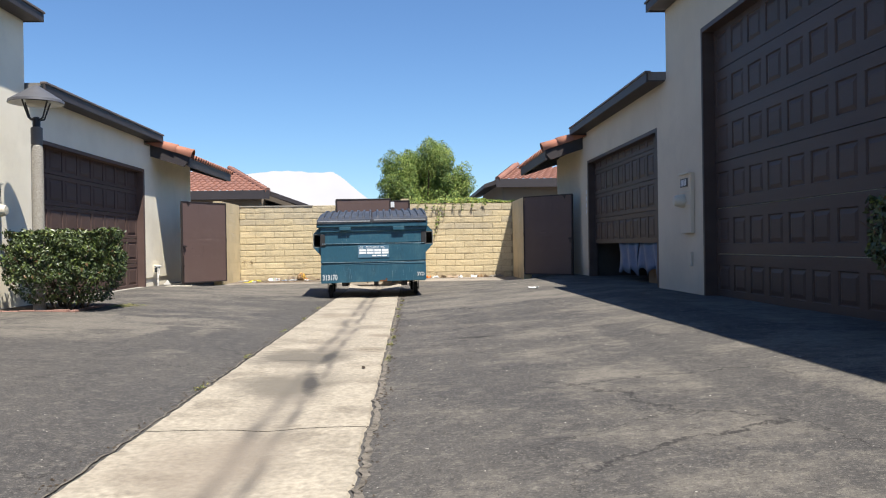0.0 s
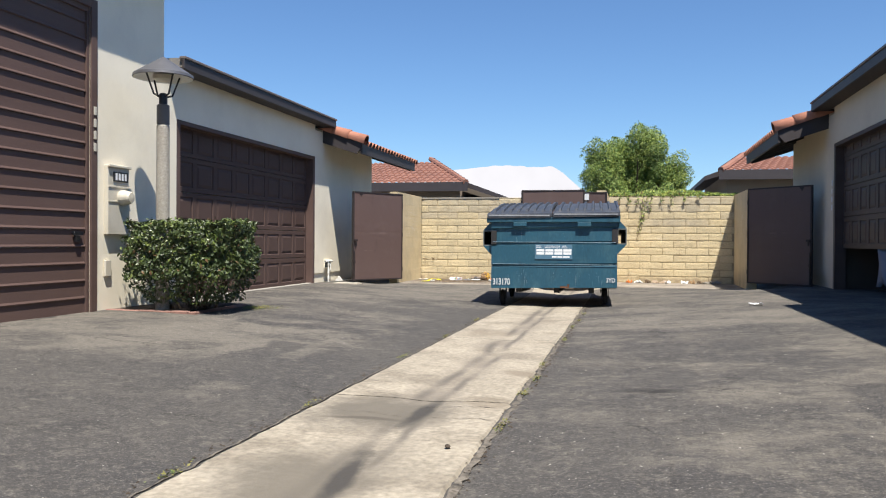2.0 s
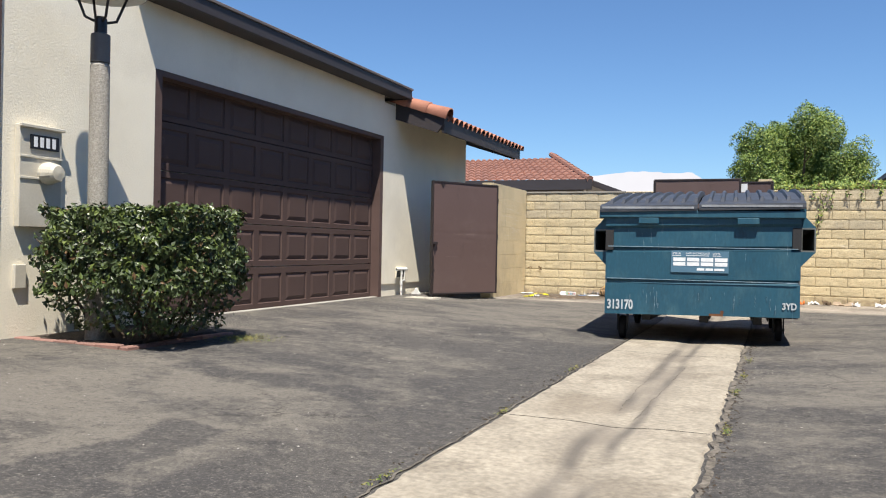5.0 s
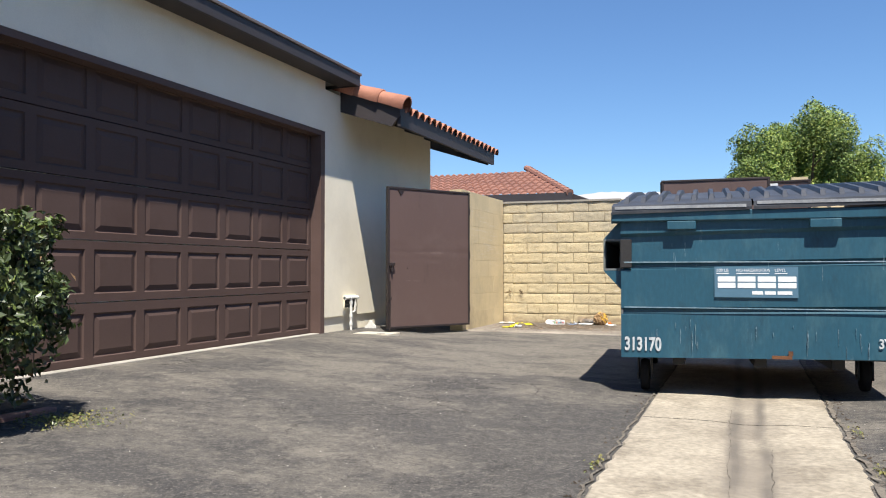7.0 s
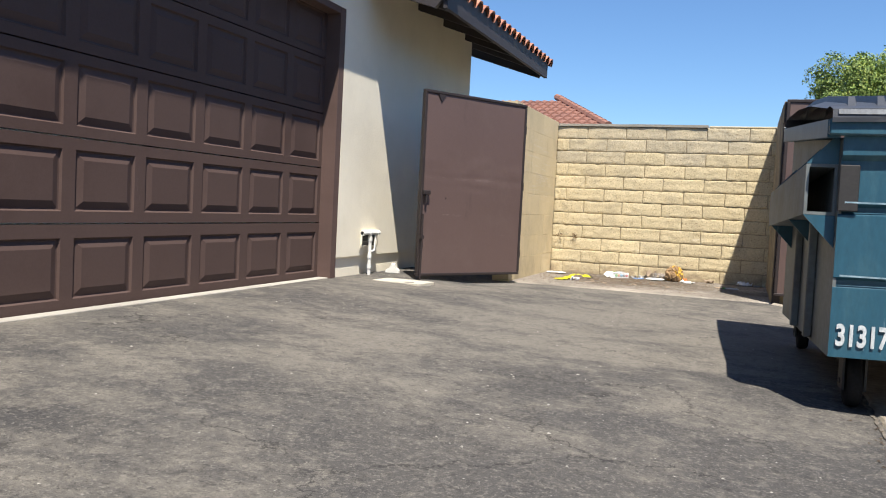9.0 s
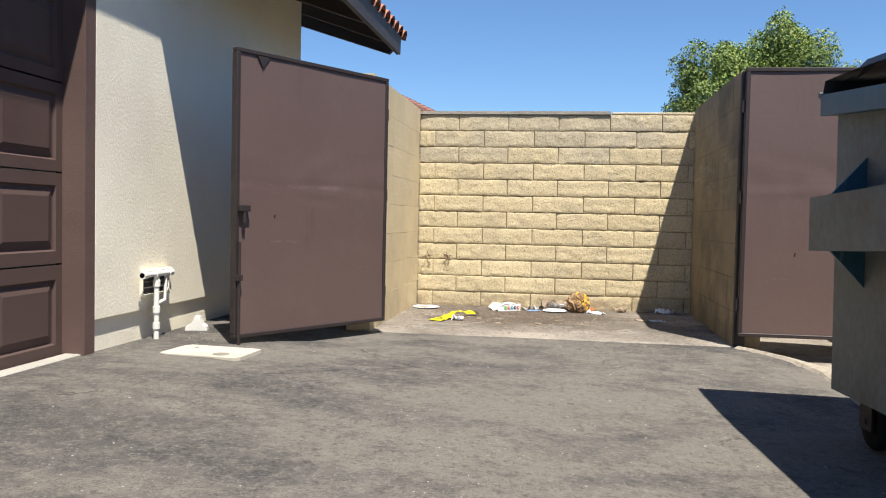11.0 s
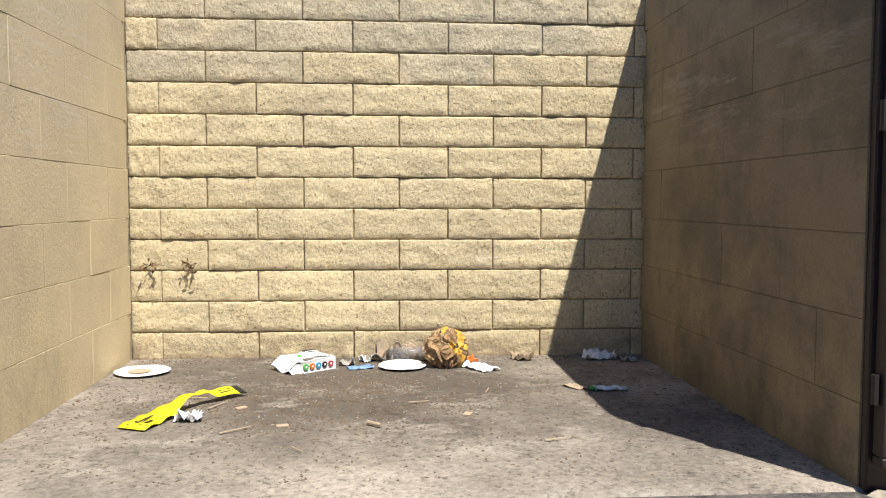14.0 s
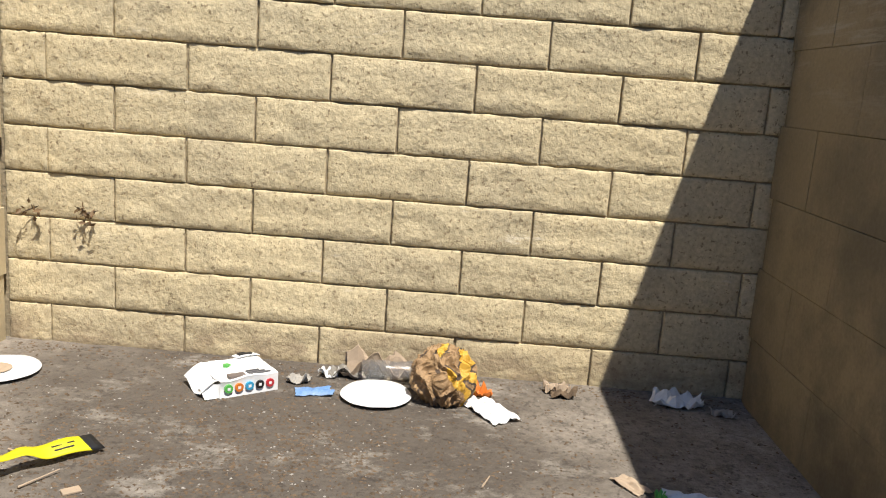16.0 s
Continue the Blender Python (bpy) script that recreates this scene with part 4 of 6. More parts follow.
def split_block(k, material):
    """A block with a rough broken face, bulging between chipped edges; origin at its lower left front."""
    w, h = PITCH - 0.006, RISE - 0.0055
    us = [0, 0.01] + [0.03 + 0.94 * i / 19 for i in range(20)] + [0.99, 1]
    vs = [0, 0.03] + [0.09 + 0.82 * j / 7 for j in range(8)] + [0.97, 1]
    bm = bmesh.new()
    g = []
    for j, v in enumerate(vs):
        row = []
        for i, u in enumerate(us):
            x, z = w * u, h * v
            edge = i in (0, len(us) - 1) or j in (0, len(vs) - 1)
            swell = (1 - abs(2 * u - 1) ** 14) * (1 - abs(2 * v - 1) ** 5)
            rough = 0.0036 * noise.noise((x * 13 + k * 9, z * 20, k)) + 0.0026 * noise.noise((x * 34, z * 46 + k * 5, k * 2)) + 0.0016 * noise.noise((x * 85, z * 90, k * 7))
            lip = 0.0045 * math.exp(-((v - 0.17 - 0.1 * noise.noise((x * 9, k, 5))) / 0.11) ** 2) * max(0.0, 0.35 + 1.5 * noise.noise((x * 11 + k, 2, k * 4)))
            d = 0.002 - 0.0042 * swell + (0.35 if edge else 1.0) * rough - lip * (0.2 if edge else 1.0)
            if i in (0, len(us) - 1):
                x += 0.0022 * noise.noise((z * 40, k, 3 + i))
            if j in (0, len(vs) - 1):
                z += 0.0032 * noise.noise((x * 22, k, 8 + j)) + 0.002 * noise.noise((x * 70, k, 18 + j))
            row.append(bm.verts.new((x, d, z)))
        g.append(row)
    for j in range(len(vs) - 1):
        for i in range(len(us) - 1):
            f = bm.faces.new((g[j][i], g[j][i + 1], g[j + 1][i + 1], g[j + 1][i]))
            f.smooth = True
    rim = g[0] + [r[-1] for r in g[1:]] + g[-1][-2::-1] + [r[0] for r in g[-2:0:-1]]
    bk = [bm.verts.new((v.co.x, 0.025, v.co.z)) for v in rim]
    for i in range(len(rim)):
        bm.faces.new((rim[i], rim[(i + 1) % len(rim)], bk[(i + 1) % len(rim)], bk[i]))
    bmesh.ops.recalc_face_normals(bm, faces=bm.faces)
    me = bpy.data.meshes.new("block")
    bm.to_mesh(me)
    bm.free()
    me.materials.append(material)
    return me


KINDS = [split_block(k, M_BLOCK) for k in range(16)]
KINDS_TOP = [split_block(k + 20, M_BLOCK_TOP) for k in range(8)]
for c in range(12):
    start = -2.448 if c % 2 == 0 else -2.252
    i = -3
    z = 0.066 + c * RISE
    x = start + i * PITCH
    while x < 2.46:
        x0, x1 = max(x, -3.39), min(x + PITCH, 2.46)
        if x1 - x0 > 0.04:
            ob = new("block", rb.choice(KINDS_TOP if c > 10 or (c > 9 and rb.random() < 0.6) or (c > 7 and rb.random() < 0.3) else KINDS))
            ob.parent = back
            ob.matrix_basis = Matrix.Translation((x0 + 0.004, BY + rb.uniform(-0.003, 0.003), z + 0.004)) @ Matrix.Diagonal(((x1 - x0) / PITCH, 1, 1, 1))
        x += PITCH
V, F = [], []
cx = steps([(-3.39, -1.84, 0.06)])
for x in cx:
    t = 1.684 + 0.006 * noise.noise((x * 5, 0, 2))
    o = 0.012 + 0.008 * noise.noise((x * 7, 3, 1))
    V += [(x, BY - o, 1.658), (x, BY - o * 0.7, t), (x, BY + 0.15, t), (x, BY + 0.15, 1.658)]
F = [(4 * i + a, 4 * i + (a + 1) % 4, 4 * i + 4 + (a + 1) % 4, 4 * i + 4 + a) for i in range(len(cx) - 1) for a in range(4)] + [(0, 1, 2, 3), tuple(len(V) - 4 + a for a in range(4))]
from_lists("cap", V, F, M_CAP, back, "weathered grey mortar cap")
for x0, x1 in ((-1.83, -1.19), (-1.03, -0.3), (-0.29, 0.55), (0.56, 1.4), (1.41, 2.46)):
    part("cap", boxes((x0, x1, BY + 0.0, BY + 0.15, 1.657, 1.676), bev=0.005), M_BLOCK_TOP, back)

SIDE_WALLS = ((-3.535, -3.385, "wall_1"), (-1.185, -1.035, "wall_2"), (0.08, 0.23, "wall_3"), (2.46, 2.62, "wall_4"))
cmu = []
for L in (0.3985,):
    for th in (0.152, 0.1601):
        bm = boxes((-th / 2, th / 2, 0, L, 0, 0.1965), bev=0.0012)
        bmesh.ops.recalc_face_normals(bm, faces=bm.faces)
        me = bpy.data.meshes.new("block")
        bm.to_mesh(me)
        bm.free()
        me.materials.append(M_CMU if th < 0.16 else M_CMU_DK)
        cmu.append(me)
for x0, x1, nm in SIDE_WALLS:
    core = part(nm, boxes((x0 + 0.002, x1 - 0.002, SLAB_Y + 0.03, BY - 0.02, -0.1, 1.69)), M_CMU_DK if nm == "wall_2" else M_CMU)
    tagged(core, "stained tan block wall between bin bays, toned darker for shade" if nm == "wall_2" else "smooth tan painted block wall of the bin enclosure", "block wall", kind="structure")
    for c in range(8):
        y = SLAB_Y + 0.02 - (0.2032 if c % 2 else 0)
        z = 0.085 + c * 0.2015
        while y < BY - 0.05:
            y0, y1 = max(y, SLAB_Y + 0.02), min(y + PITCH, BY - 0.012)
            if y1 - y0 > 0.05:
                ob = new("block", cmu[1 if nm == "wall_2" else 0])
                ob.parent = core
                ob.matrix_basis = Matrix.Translation(((x0 + x1) / 2 + rb.uniform(-0.001, 0.001), y0, z)) @ Matrix.Diagonal((1, (y1 - y0 - 0.0004) / 0.3985, 1.02, 1))
            y += PITCH


# ---------------- gates ----------------
def gate(name, hinge, end, z0, z1, label, tab=True, rod=True, sign=False, post=False):
    a, e = Vector((*hinge, 0)), Vector((*end, 0))
    L = (e - a).length
    rz = math.degrees(math.atan2(e.y - a.y, e.x - a.x))
    g = thing(name, label, "gate", (a.x, a.y, z0), rz, group="enclosure gates")
    H = z1 - z0
    V, F = [], []
    nu, nv = 26, 64
    for s in (0.012, -0.012):
        for j in range(nv + 1):
            for i in range(nu + 1):
                x, z = 0.02 + (L - 0.04) * i / nu, 0.02 + (H - 0.04) * j / nv
                w = 0.004 * noise.noise((x * 2.3, z * 2.1, hinge[0])) - 0.0025 * math.exp(-((z - 0.54 * H - 0.012 * noise.noise((x * 4, 1, 2))) / 0.016) ** 2) - 0.004 * math.exp(-((z - 0.47 * H - 0.05 * x) / 0.012) ** 2 - ((x - 0.55) / 0.12) ** 2) + 0.0035 * noise.noise((x * 6, z * 9, 3)) * math.exp(-((z - 0.6 * H) / 0.15) ** 2)
                V.append((x, s + w, z))
    n = nu + 1
    for k in (0, n * (nv + 1)):
        F += [(k + j * n + i, k + j * n + i + 1, k + (j + 1) * n + i + 1, k + (j + 1) * n + i) for j in range(nv) for i in range(nu)]
    from_lists("panel", V, F, M_GATE, g, "dented brown painted sheet steel", smooth=True)
    for d in ((0, L, -0.02, 0.02, H - 0.022, H), (0, L, -0.02, 0.02, 0, 0.022), (0, 0.024, -0.02, 0.02, 0.023, H - 0.023), (L - 0.024, L, -0.022, 0.022, 0.023, H - 0.023)):
        part("frame_bar", boxes(d, bev=0.003), M_GATE_DK, g)
    for z in (0.18, H * 0.52, H - 0.22):
        part("hinge", tube(bmesh.new(), (-0.01, 0, z - 0.035), (-0.01, 0, z + 0.035), 0.009, 10), M_GATE_DK, g)
    s = 1 if rz > 90 or rz < -90 else -1
    bm = boxes((L - 0.075, L - 0.01, s * 0.024, s * 0.05, H * 0.44, H * 0.44 + 0.035) if s > 0 else (L - 0.075, L - 0.01, -0.05, -0.024, H * 0.44, H * 0.44 + 0.035), bev=0.004)
    tube(bm, (L - 0.04, s * 0.04, H * 0.4), (L - 0.04, s * 0.04, H * 0.44), 0.01, 8)
    part("latch", bm, M_GATE_DK, g)
    if rod:
        bm = tube(bmesh.new(), (L - 0.015, s * 0.034, -0.1), (L - 0.015, s * 0.034, 0.5), 0.009, 8)
        box(bm, L - 0.03, L, s * 0.034 - 0.014, s * 0.034 + 0.014, 0.3, 0.33)
        part("cane_bolt", bm, M_GATE_DK, g)
    if tab:
        bm = bmesh.new()
        prism(bm, [(L - 0.13, H - 0.024), (L - 0.21, H - 0.024), (L - 0.165, H - 0.085)], "y", s * 0.016, s * 0.02)
        part("corner_tab", bm, M_GATE_DK, g)
    if post:
        part("post", boxes((-0.012, 0.05, 0.0215, 0.05, -0.07, H - 0.01), bev=0.004), M_GATE_DK, g, "dark steel hinge post")
    rr = random.Random(int(abs(hinge[0]) * 100))
    for _ in range(1):
        x, z = rr.uniform(0.1, L - 0.1), rr.uniform(0.3, H - 0.1)
        part("bolt", tube(bmesh.new(), (x, -0.018, z), (x, 0.0175, z), 0.004, 6), M_GATE_DK, g)
    if sign:
        part("sign", boxes((0.3, 0.41, 0.021, 0.025, H - 0.13, H - 0.025)), M_WHITE, g, "small white sign plate")
    return g


GL = "brown sheet steel gate standing open"
gate("metal_gate", (-3.29, 15.84), (-3.865, 14.87), 0.16, 1.65, GL)
gate("metal_gate", (-1.172, 15.845), (-0.12, 15.86), 0.15, 1.705, GL + " across the middle bay", tab=False, post=True)
gate("metal_gate", (0.25, 15.84), (-0.6, 16.02), 0.165, 1.665, GL + " with small white sign", tab=False, sign=True)
gate("metal_gate", (2.47, 15.84), (3.26, 15.0), 0.19, 1.70, GL + " against the shaded garage")


# ---------------- waste bin ----------------
def waste_bin():
    b = thing("waste_bin", "large dark blue steel waste bin on casters with black lids", "dumpster", (-1.085, 12.25, 0.0), 2.6)
    b.matrix_basis = pose(-1.085, 12.25, 0.0, -2.0, 0, 2.6)
    W, D = 1.57, 1.9
    zb, zf, zr = 0.235, 1.09, 1.3
    g = 0.014
    prof = [(0, zb), (0, 0.50), (g, 0.512), (g, 0.53), (-0.004, 0.54), (-0.004, 0.775), (g, 0.788), (g, 0.806), (-0.004, 0.818), (-0.004, 0.98), (-0.03, 1.0), (-0.03, zf)]
    V, F = [], []
    nu = 24
    for i in range(nu + 1):
        x = W * i / nu
        for y, z in prof:
            V.append((x, y + 0.006 * noise.noise((x * 2.2, z * 3, 1)) * (0 < i < nu), z + (x / W) * 0.03))
    n = len(prof)
    F = [(i * n + j, (i + 1) * n + j, (i + 1) * n + j + 1, i * n + j + 1) for i in range(nu) for j in range(n - 1)]
    from_lists("front_panel", V, F, M_BIN, b, "blue painted steel with two pressed grooves")
    for x0, x1 in ((0.0, 0.012), (W - 0.012, W)):
        bm = bmesh.new()
        e = 0.03 * (x0 / W)
        prism(bm, [(0.002, zb + e), (0.002, zf + e - 0.03), (D, zr + e), (D, zb + 0.02 + e)], "x", x0, x1)
        part("side_panel", bm, M_BIN_SIDE, b, "scuffed grey-blue steel")
    part("back_panel", boxes((0.013, W - 0.013, D - 0.012, D, zb + 0.03, zr + 0.02)), M_BIN_SIDE, b)
    part("floor_pan", boxes((0.013, W - 0.013, 0.012, D - 0.013, zb + 0.02, zb + 0.045)), M_BIN_DK, b)
    for x in (0.3, W * 0.5, W - 0.35):
        part("skid", boxes((x, x + 0.07, 0.2, D - 0.1, zb - 0.05, zb + 0.02)), M_BIN_DK, b)
    # rim
    bm = bmesh.new()
    e = 0.03
    box(bm, -0.055, W + 0.03, -0.06, -0.028, 1.072, 1.135, bev=0.006)
    part("rim", bm, M_BIN, b)
    for x0, x1, e in ((-0.058, -0.012, 0.0), (W - 0.01, W + 0.034, 0.03)):
        bm = bmesh.new()
        prism(bm, [(-0.027, 1.065 + e), (D + 0.02, 1.29 + e), (D + 0.02, 1.37 + e), (-0.027, 1.135 + e)], "x", x0, x1)
        part("rim", bm, M_BIN, b)
    for x in (0.28, 1.08):
        part("lid_bumper", boxes((x, x + 0.17, -0.062, -0.032, 1.02, 1.071), bev=0.004), M_BIN, b)
    # fork pockets
    for s, x0, e in ((-1, -0.115, 0), (1, W + 0.001, 0.03)):
        p = bmesh.new()
        ring = []
        for y in (0.05, D - 0.06):
            for t in (0.0, 0.012):
                ring.append([p.verts.new((x, y, z)) for x, z in ((x0 + t, 0.775 + e + t), (x0 + 0.114 - t, 0.775 + e + t), (x0 + 0.114 - t, 0.972 + e - t), (x0 + t, 0.972 + e - t))])
        for a, b2 in ((0, 1), (1, 3), (3, 2), (2, 0)):
            for k in range(4):
                p.faces.new((ring[a][k], ring[a][(k + 1) % 4], ring[b2][(k + 1) % 4], ring[b2][k]))
        bmesh.ops.recalc_face_normals(p, faces=p.faces)
        pk = part("fork_pocket", p, M_BIN_SIDE, b, "steel fork channel")
        xa, xb = (x0 + 0.114, x0) if s < 0 else (x0, x0 + 0.114)
        for y in (0.05, 0.62, D - 0.28):
            for za, zc in ((0.973, 1.1), (0.774, 0.65)):
                part("gusset", prism(bmesh.new(), [(xa, za + e), (xb, za + e), (xa, zc + e)], "y", y, y + 0.012), M_BIN, pk)
        xg = -0.004 if s < 0 else W - 0.066
        part("pocket_plate", boxes((xg, xg + 0.07, -0.016, -0.006, 0.79 + e, 0.965 + e), bev=0.003), M_BIN_DK, b)
    for y in (0.5, 1.05):
        part("side_post", boxes((-0.035, -0.001, y, y + 0.05, zb + 0.02, 0.77), bev=0.004), M_BIN_SIDE, b)
    # ribbed lids
    for x0, x1 in ((-0.05, 0.765), (0.775, W + 0.03)):
        w = x1 - x0
        nr = 8
        V, F = [], []
        ys = [(-0.073, 1.118, 0), (-0.0755, 1.135, 0), (-0.072, 1.168, 0), (0.03, 1.195, 0), (0.09, 1.215, 1), (0.7, 1.325, 1), (1.2, 1.39, 1), (1.7, 1.43, 1), (1.9, 1.42, 0), (1.925, 1.37, 0)]
        xs = []
        for r in range(nr):
            a = r / nr
            xs += [(a, 0), (a + 0.62 / nr, 0), (a + 0.7 / nr, 1), (a + 0.92 / nr, 1)]
        xs.append((1.0, 0))
        for y, z, on in ys:
            for u, rib in xs:
                ed = min(u, 1 - u) < 0.01
                V.append((x0 + w * u, y, z + e * (x0 + w * u) / W * 1.0 + (0.026 if rib and on else 0) - (0.02 if ed and on else 0)))
        n = len(xs)
        F = [(j * n + i, j * n + i + 1, (j + 1) * n + i + 1, (j + 1) * n + i) for j in range(len(ys) - 1) for i in range(n - 1)]
        lid = from_lists("lid", V, F, M_LID, b, "ribbed black plastic lid with worn pale front edge")
        part("lid_edge", boxes((x0 + 0.02, x1 - 0.03, -0.079, -0.0745, 1.148 + e * x0 / W, 1.166 + e * x0 / W)), M_LID_EDGE, lid)
    part("hinge_rod", tube(bmesh.new(), (-0.06, D + 0.03, 1.37), (W + 0.04, D + 0.03, 1.4), 0.012, 8), M_BIN_SIDE, b)
    # casters
    for x, y, r in ((0.13, 0.24, 0.1), (W - 0.14, 0.42, 0.1), (0.1, D - 0.18, 0.1), (W - 0.14, D - 0.2, 0.1)):
        gz = lie(-1.085 + x - 0.045 * y, 12.25 + y + 0.045 * x) + (0.012 if x > 0.25 else 0.004) + 0.035 * y
        c = thing("caster", "", "")
        c.parent = b
        c.location = (x, y, gz)
        bm = bmesh.new()
        lathe(bm, [(0.0, -0.028), (r * 0.6, -0.028), (r * 0.93, -0.026), (r, -0.014), (r, 0.014), (r * 0.93, 0.026), (r * 0.6, 0.028), (0.0, 0.028)], 22)
        bmesh.ops.transform(bm, matrix=pose(0, 0, r, 0, 90, 0), verts=bm.verts)
        part("tyre", bm, M_RUBBER, c, smooth=True)
        bm = boxes((-0.045, -0.036, -0.05, 0.05, r * 0.7, zb + 0.03 - gz), (0.036, 0.045, -0.05, 0.05, r * 0.7, zb + 0.03 - gz), (-0.06, 0.06, -0.07, 0.07, zb + 0.03 - gz, zb + 0.045 - gz))
        tube(bm, (-0.05, 0, r), (0.05, 0, r), 0.012, 8)
        part("fork", bm, M_BIN_DK, c)
    # markings
    front = pose(0, -0.008, 0, 90, 0, 0)
    lab = part("label_plate", boxes((0.553, 1.018, -0.0125, -0.0095, 0.612, 0.796)), M_LABEL, b, "faded blue label with white print")
    for x0, x1 in ((0.572, 0.672), (0.684, 0.784), (0.796, 0.896), (0.908, 1.008)):
        bm = boxes((x0, x1, -0.0145, -0.0128, 0.668, 0.699), (x0, x1, -0.0145, -0.0128, 0.706, 0.737))
        part("emblem", bm, M_WHITE, lab)
    for x0, x1 in ((0.765, 0.825), (0.835, 0.895), (0.905, 0.985)):
        part("print_bar", boxes((x0, x1, -0.0145, -0.0128, 0.63, 0.65)), M_WHITE, lab)
    for x0, x1 in ((0.565, 0.635), (0.675, 0.86), (0.89, 0.96)):
        part("print_bar", boxes((x0, x1, -0.0145, -0.0128, 0.752, 0.757)), M_WHITE, lab)
    for body, x in (("500 LB", 0.565), ("NO HAZARDOUS", 0.675), ("LEVEL", 0.89)):
        writing(body, 0.024, M_WHITE, lab, pose(x, -0.0135, 0.766, 90, 0, 0))
    writing("313170", 0.112, M_WHITE_WORN, b, pose(0.02, -0.0068, 0.283, 90, 0, 0), squeeze=0.66, bold=0.0035)
    writing("3YD", 0.075, M_WHITE_WORN, b, pose(W - 0.135, -0.0068, 0.33, 90, 0, 0), squeeze=0.8, bold=0.002)
    # runs of worn paint, scratches and rust
    rr = random.Random(11)
    for _ in range(34):
        x = rr.choice((rr.uniform(0.85, 1.3), rr.uniform(0.3, 0.5), rr.uniform(0.05, W - 0.05)))
        z = rr.uniform(0.33, 0.5) if rr.random() < 0.7 else rr.uniform(0.7, 0.95)
        h = rr.uniform(0.02, 0.13)
        w, n = rr.uniform(0.002, 0.006), 9
        E = []
        for k in range(n + 1):
            t = k / n
            c = x + 0.003 * noise.noise((t * 3, x * 9, 0))
            hw = w * (0.15 + 0.85 * abs(noise.noise((t * 7, x * 31, z * 5)))) * (1 - 0.6 * t)
            E += [(c - hw, -0.0074, z - h * t), (c + hw, -0.0074, z - h * t), (c + hw, -0.004, z - h * t), (c - hw, -0.004, z - h * t)]
        from_lists("paint_run", E, [(4 * k + a, 4 * k + (a + 1) % 4, 4 * k + 4 + (a + 1) % 4, 4 * k + 4 + a) for k in range(n) for a in range(4)], M_SCUFF, b)
    # worn strips, paled to paint in the sunlit lip along each groove
    for z in (0.541, 0.819):
        part("worn_edge", boxes((0.02, W - 0.02, -0.0165, -0.0115, z + 0.002, z + 0.008)), M_EDGE, b)
    part("rust_patch", boxes((0.87, 0.98, -0.013, -0.0095, 0.252, 0.272), (0.96, 0.985, -0.0132, -0.0094, 0.2725, 0.3)), M_RUST, b)
    return b


waste_bin()

# ---------------- hedge, planter, street lamp ----------------
def hedge(name, label, x0, x1, y0, y1, z0, z1, count, seed):
    rng = random.Random(seed)
    h = thing(name, label, "bush", ((x0 + x1) / 2, (y0 + y1) / 2, lie((x0 + x1) / 2, (y0 + y1) / 2)))
    ox, oy, oz = h.location
    hx, hy = (x1 - x0) / 2, (y1 - y0) / 2
    bm = bmesh.new()
    for _ in range(16):
        a = rng.uniform(0, 6.28)
        p = (rng.uniform(-0.3, 0.3) * hx * 1.4, rng.uniform(-0.3, 0.3) * hy * 1.4, -0.01)
        q = (p[0] + math.cos(a) * hx * 0.5, p[1] + math.sin(a) * hy * 0.5, 0.42)
        tube(bm, p, q, 0.014, 6, 0.008)
        for _ in range(4):
            tube(bm, q, (max(-hx, min(hx, q[0] + rng.uniform(-0.3, 0.3))), max(-hy, min(hy, q[1] + rng.uniform(-0.3, 0.3))), rng.uniform(0.55, z1 - oz - 0.08)), 0.006, 5, 0.003)
    part("stem", bm, M_BARK, h)
    spots, sizes = [], []
    zc, hz = (z0 + z1) / 2 - oz, (z1 - z0) / 2
    for _ in range(count):
        f = rng.random()
        u, v = rng.uniform(-1, 1), rng.uniform(-1, 1)
        if f < 0.24:
            p, way = Vector((u, v, 1)), Vector((0, 0, 1))
        elif f < 0.52:
            p, way = Vector((u, rng.choice((-1, -1, 1)), v)), None
        elif f < 0.82:
            p, way = Vector((rng.choice((-1, 1, 1)), u, v)), None
        else:
            p, way = Vector((u, v, rng.uniform(-1, 0.9))) * 0.9, None
        way = way or Vector((p.x if abs(p.x) > 0.98 else 0, p.y if abs(p.y) > 0.98 else 0, 0.25))
        k = noise.noise((p.x * 2.2 + seed, p.y * 2.2, p.z * 2.2))
        kk = noise.noise((p.x * 6 + seed, p.y * 6, p.z * 6))
        s = 1 - abs(rng.gauss(0, 0.08)) + 0.15 * k + 0.11 * kk + (0.09 * rng.random() if rng.random() < 0.07 else 0)
        taper = 1 - 0.55 * max(0.0, (-p.z - 0.15)) ** 1.3 - 0.1 * max(0.0, p.z - 0.6)
        cr = 1 - 0.14 * (abs(p.x) * abs(p.y)) ** 3
        q = Vector((p.x * hx * s * taper * cr, p.y * hy * s * taper * cr, zc + p.z * hz * (s if p.z > 0 else 1 + 0.1 * kk)))
        if q.z < 0.08 or (q.z < 0.32 and rng.random() < 0.72) or kk < -0.28 and rng.random() < 0.6:
            continue
        spots.append((q, way))
        sizes.append(rng.uniform(0.013, 0.028))

    def pick(p, r):
        # more pale leaves towards the top, which paints in sunlit tips
        hi = (p.z - zc) / hz
        x = r.random()
        return 2 if x < 0.03 else 1 if x < 0.22 + 0.22 * max(0, hi) else 0
    leaf_cloud("leaves", spots, sizes, [M_LEAF, M_LEAF_Y, M_LEAF_DRY], h, rng, "", pick)
    return h


hedge("hedge_bush", "clipped green leafy hedge bush in a soil planter", -4.2, -3.08, 8.95, 9.97, 0.12, 0.985, 30000, 3)
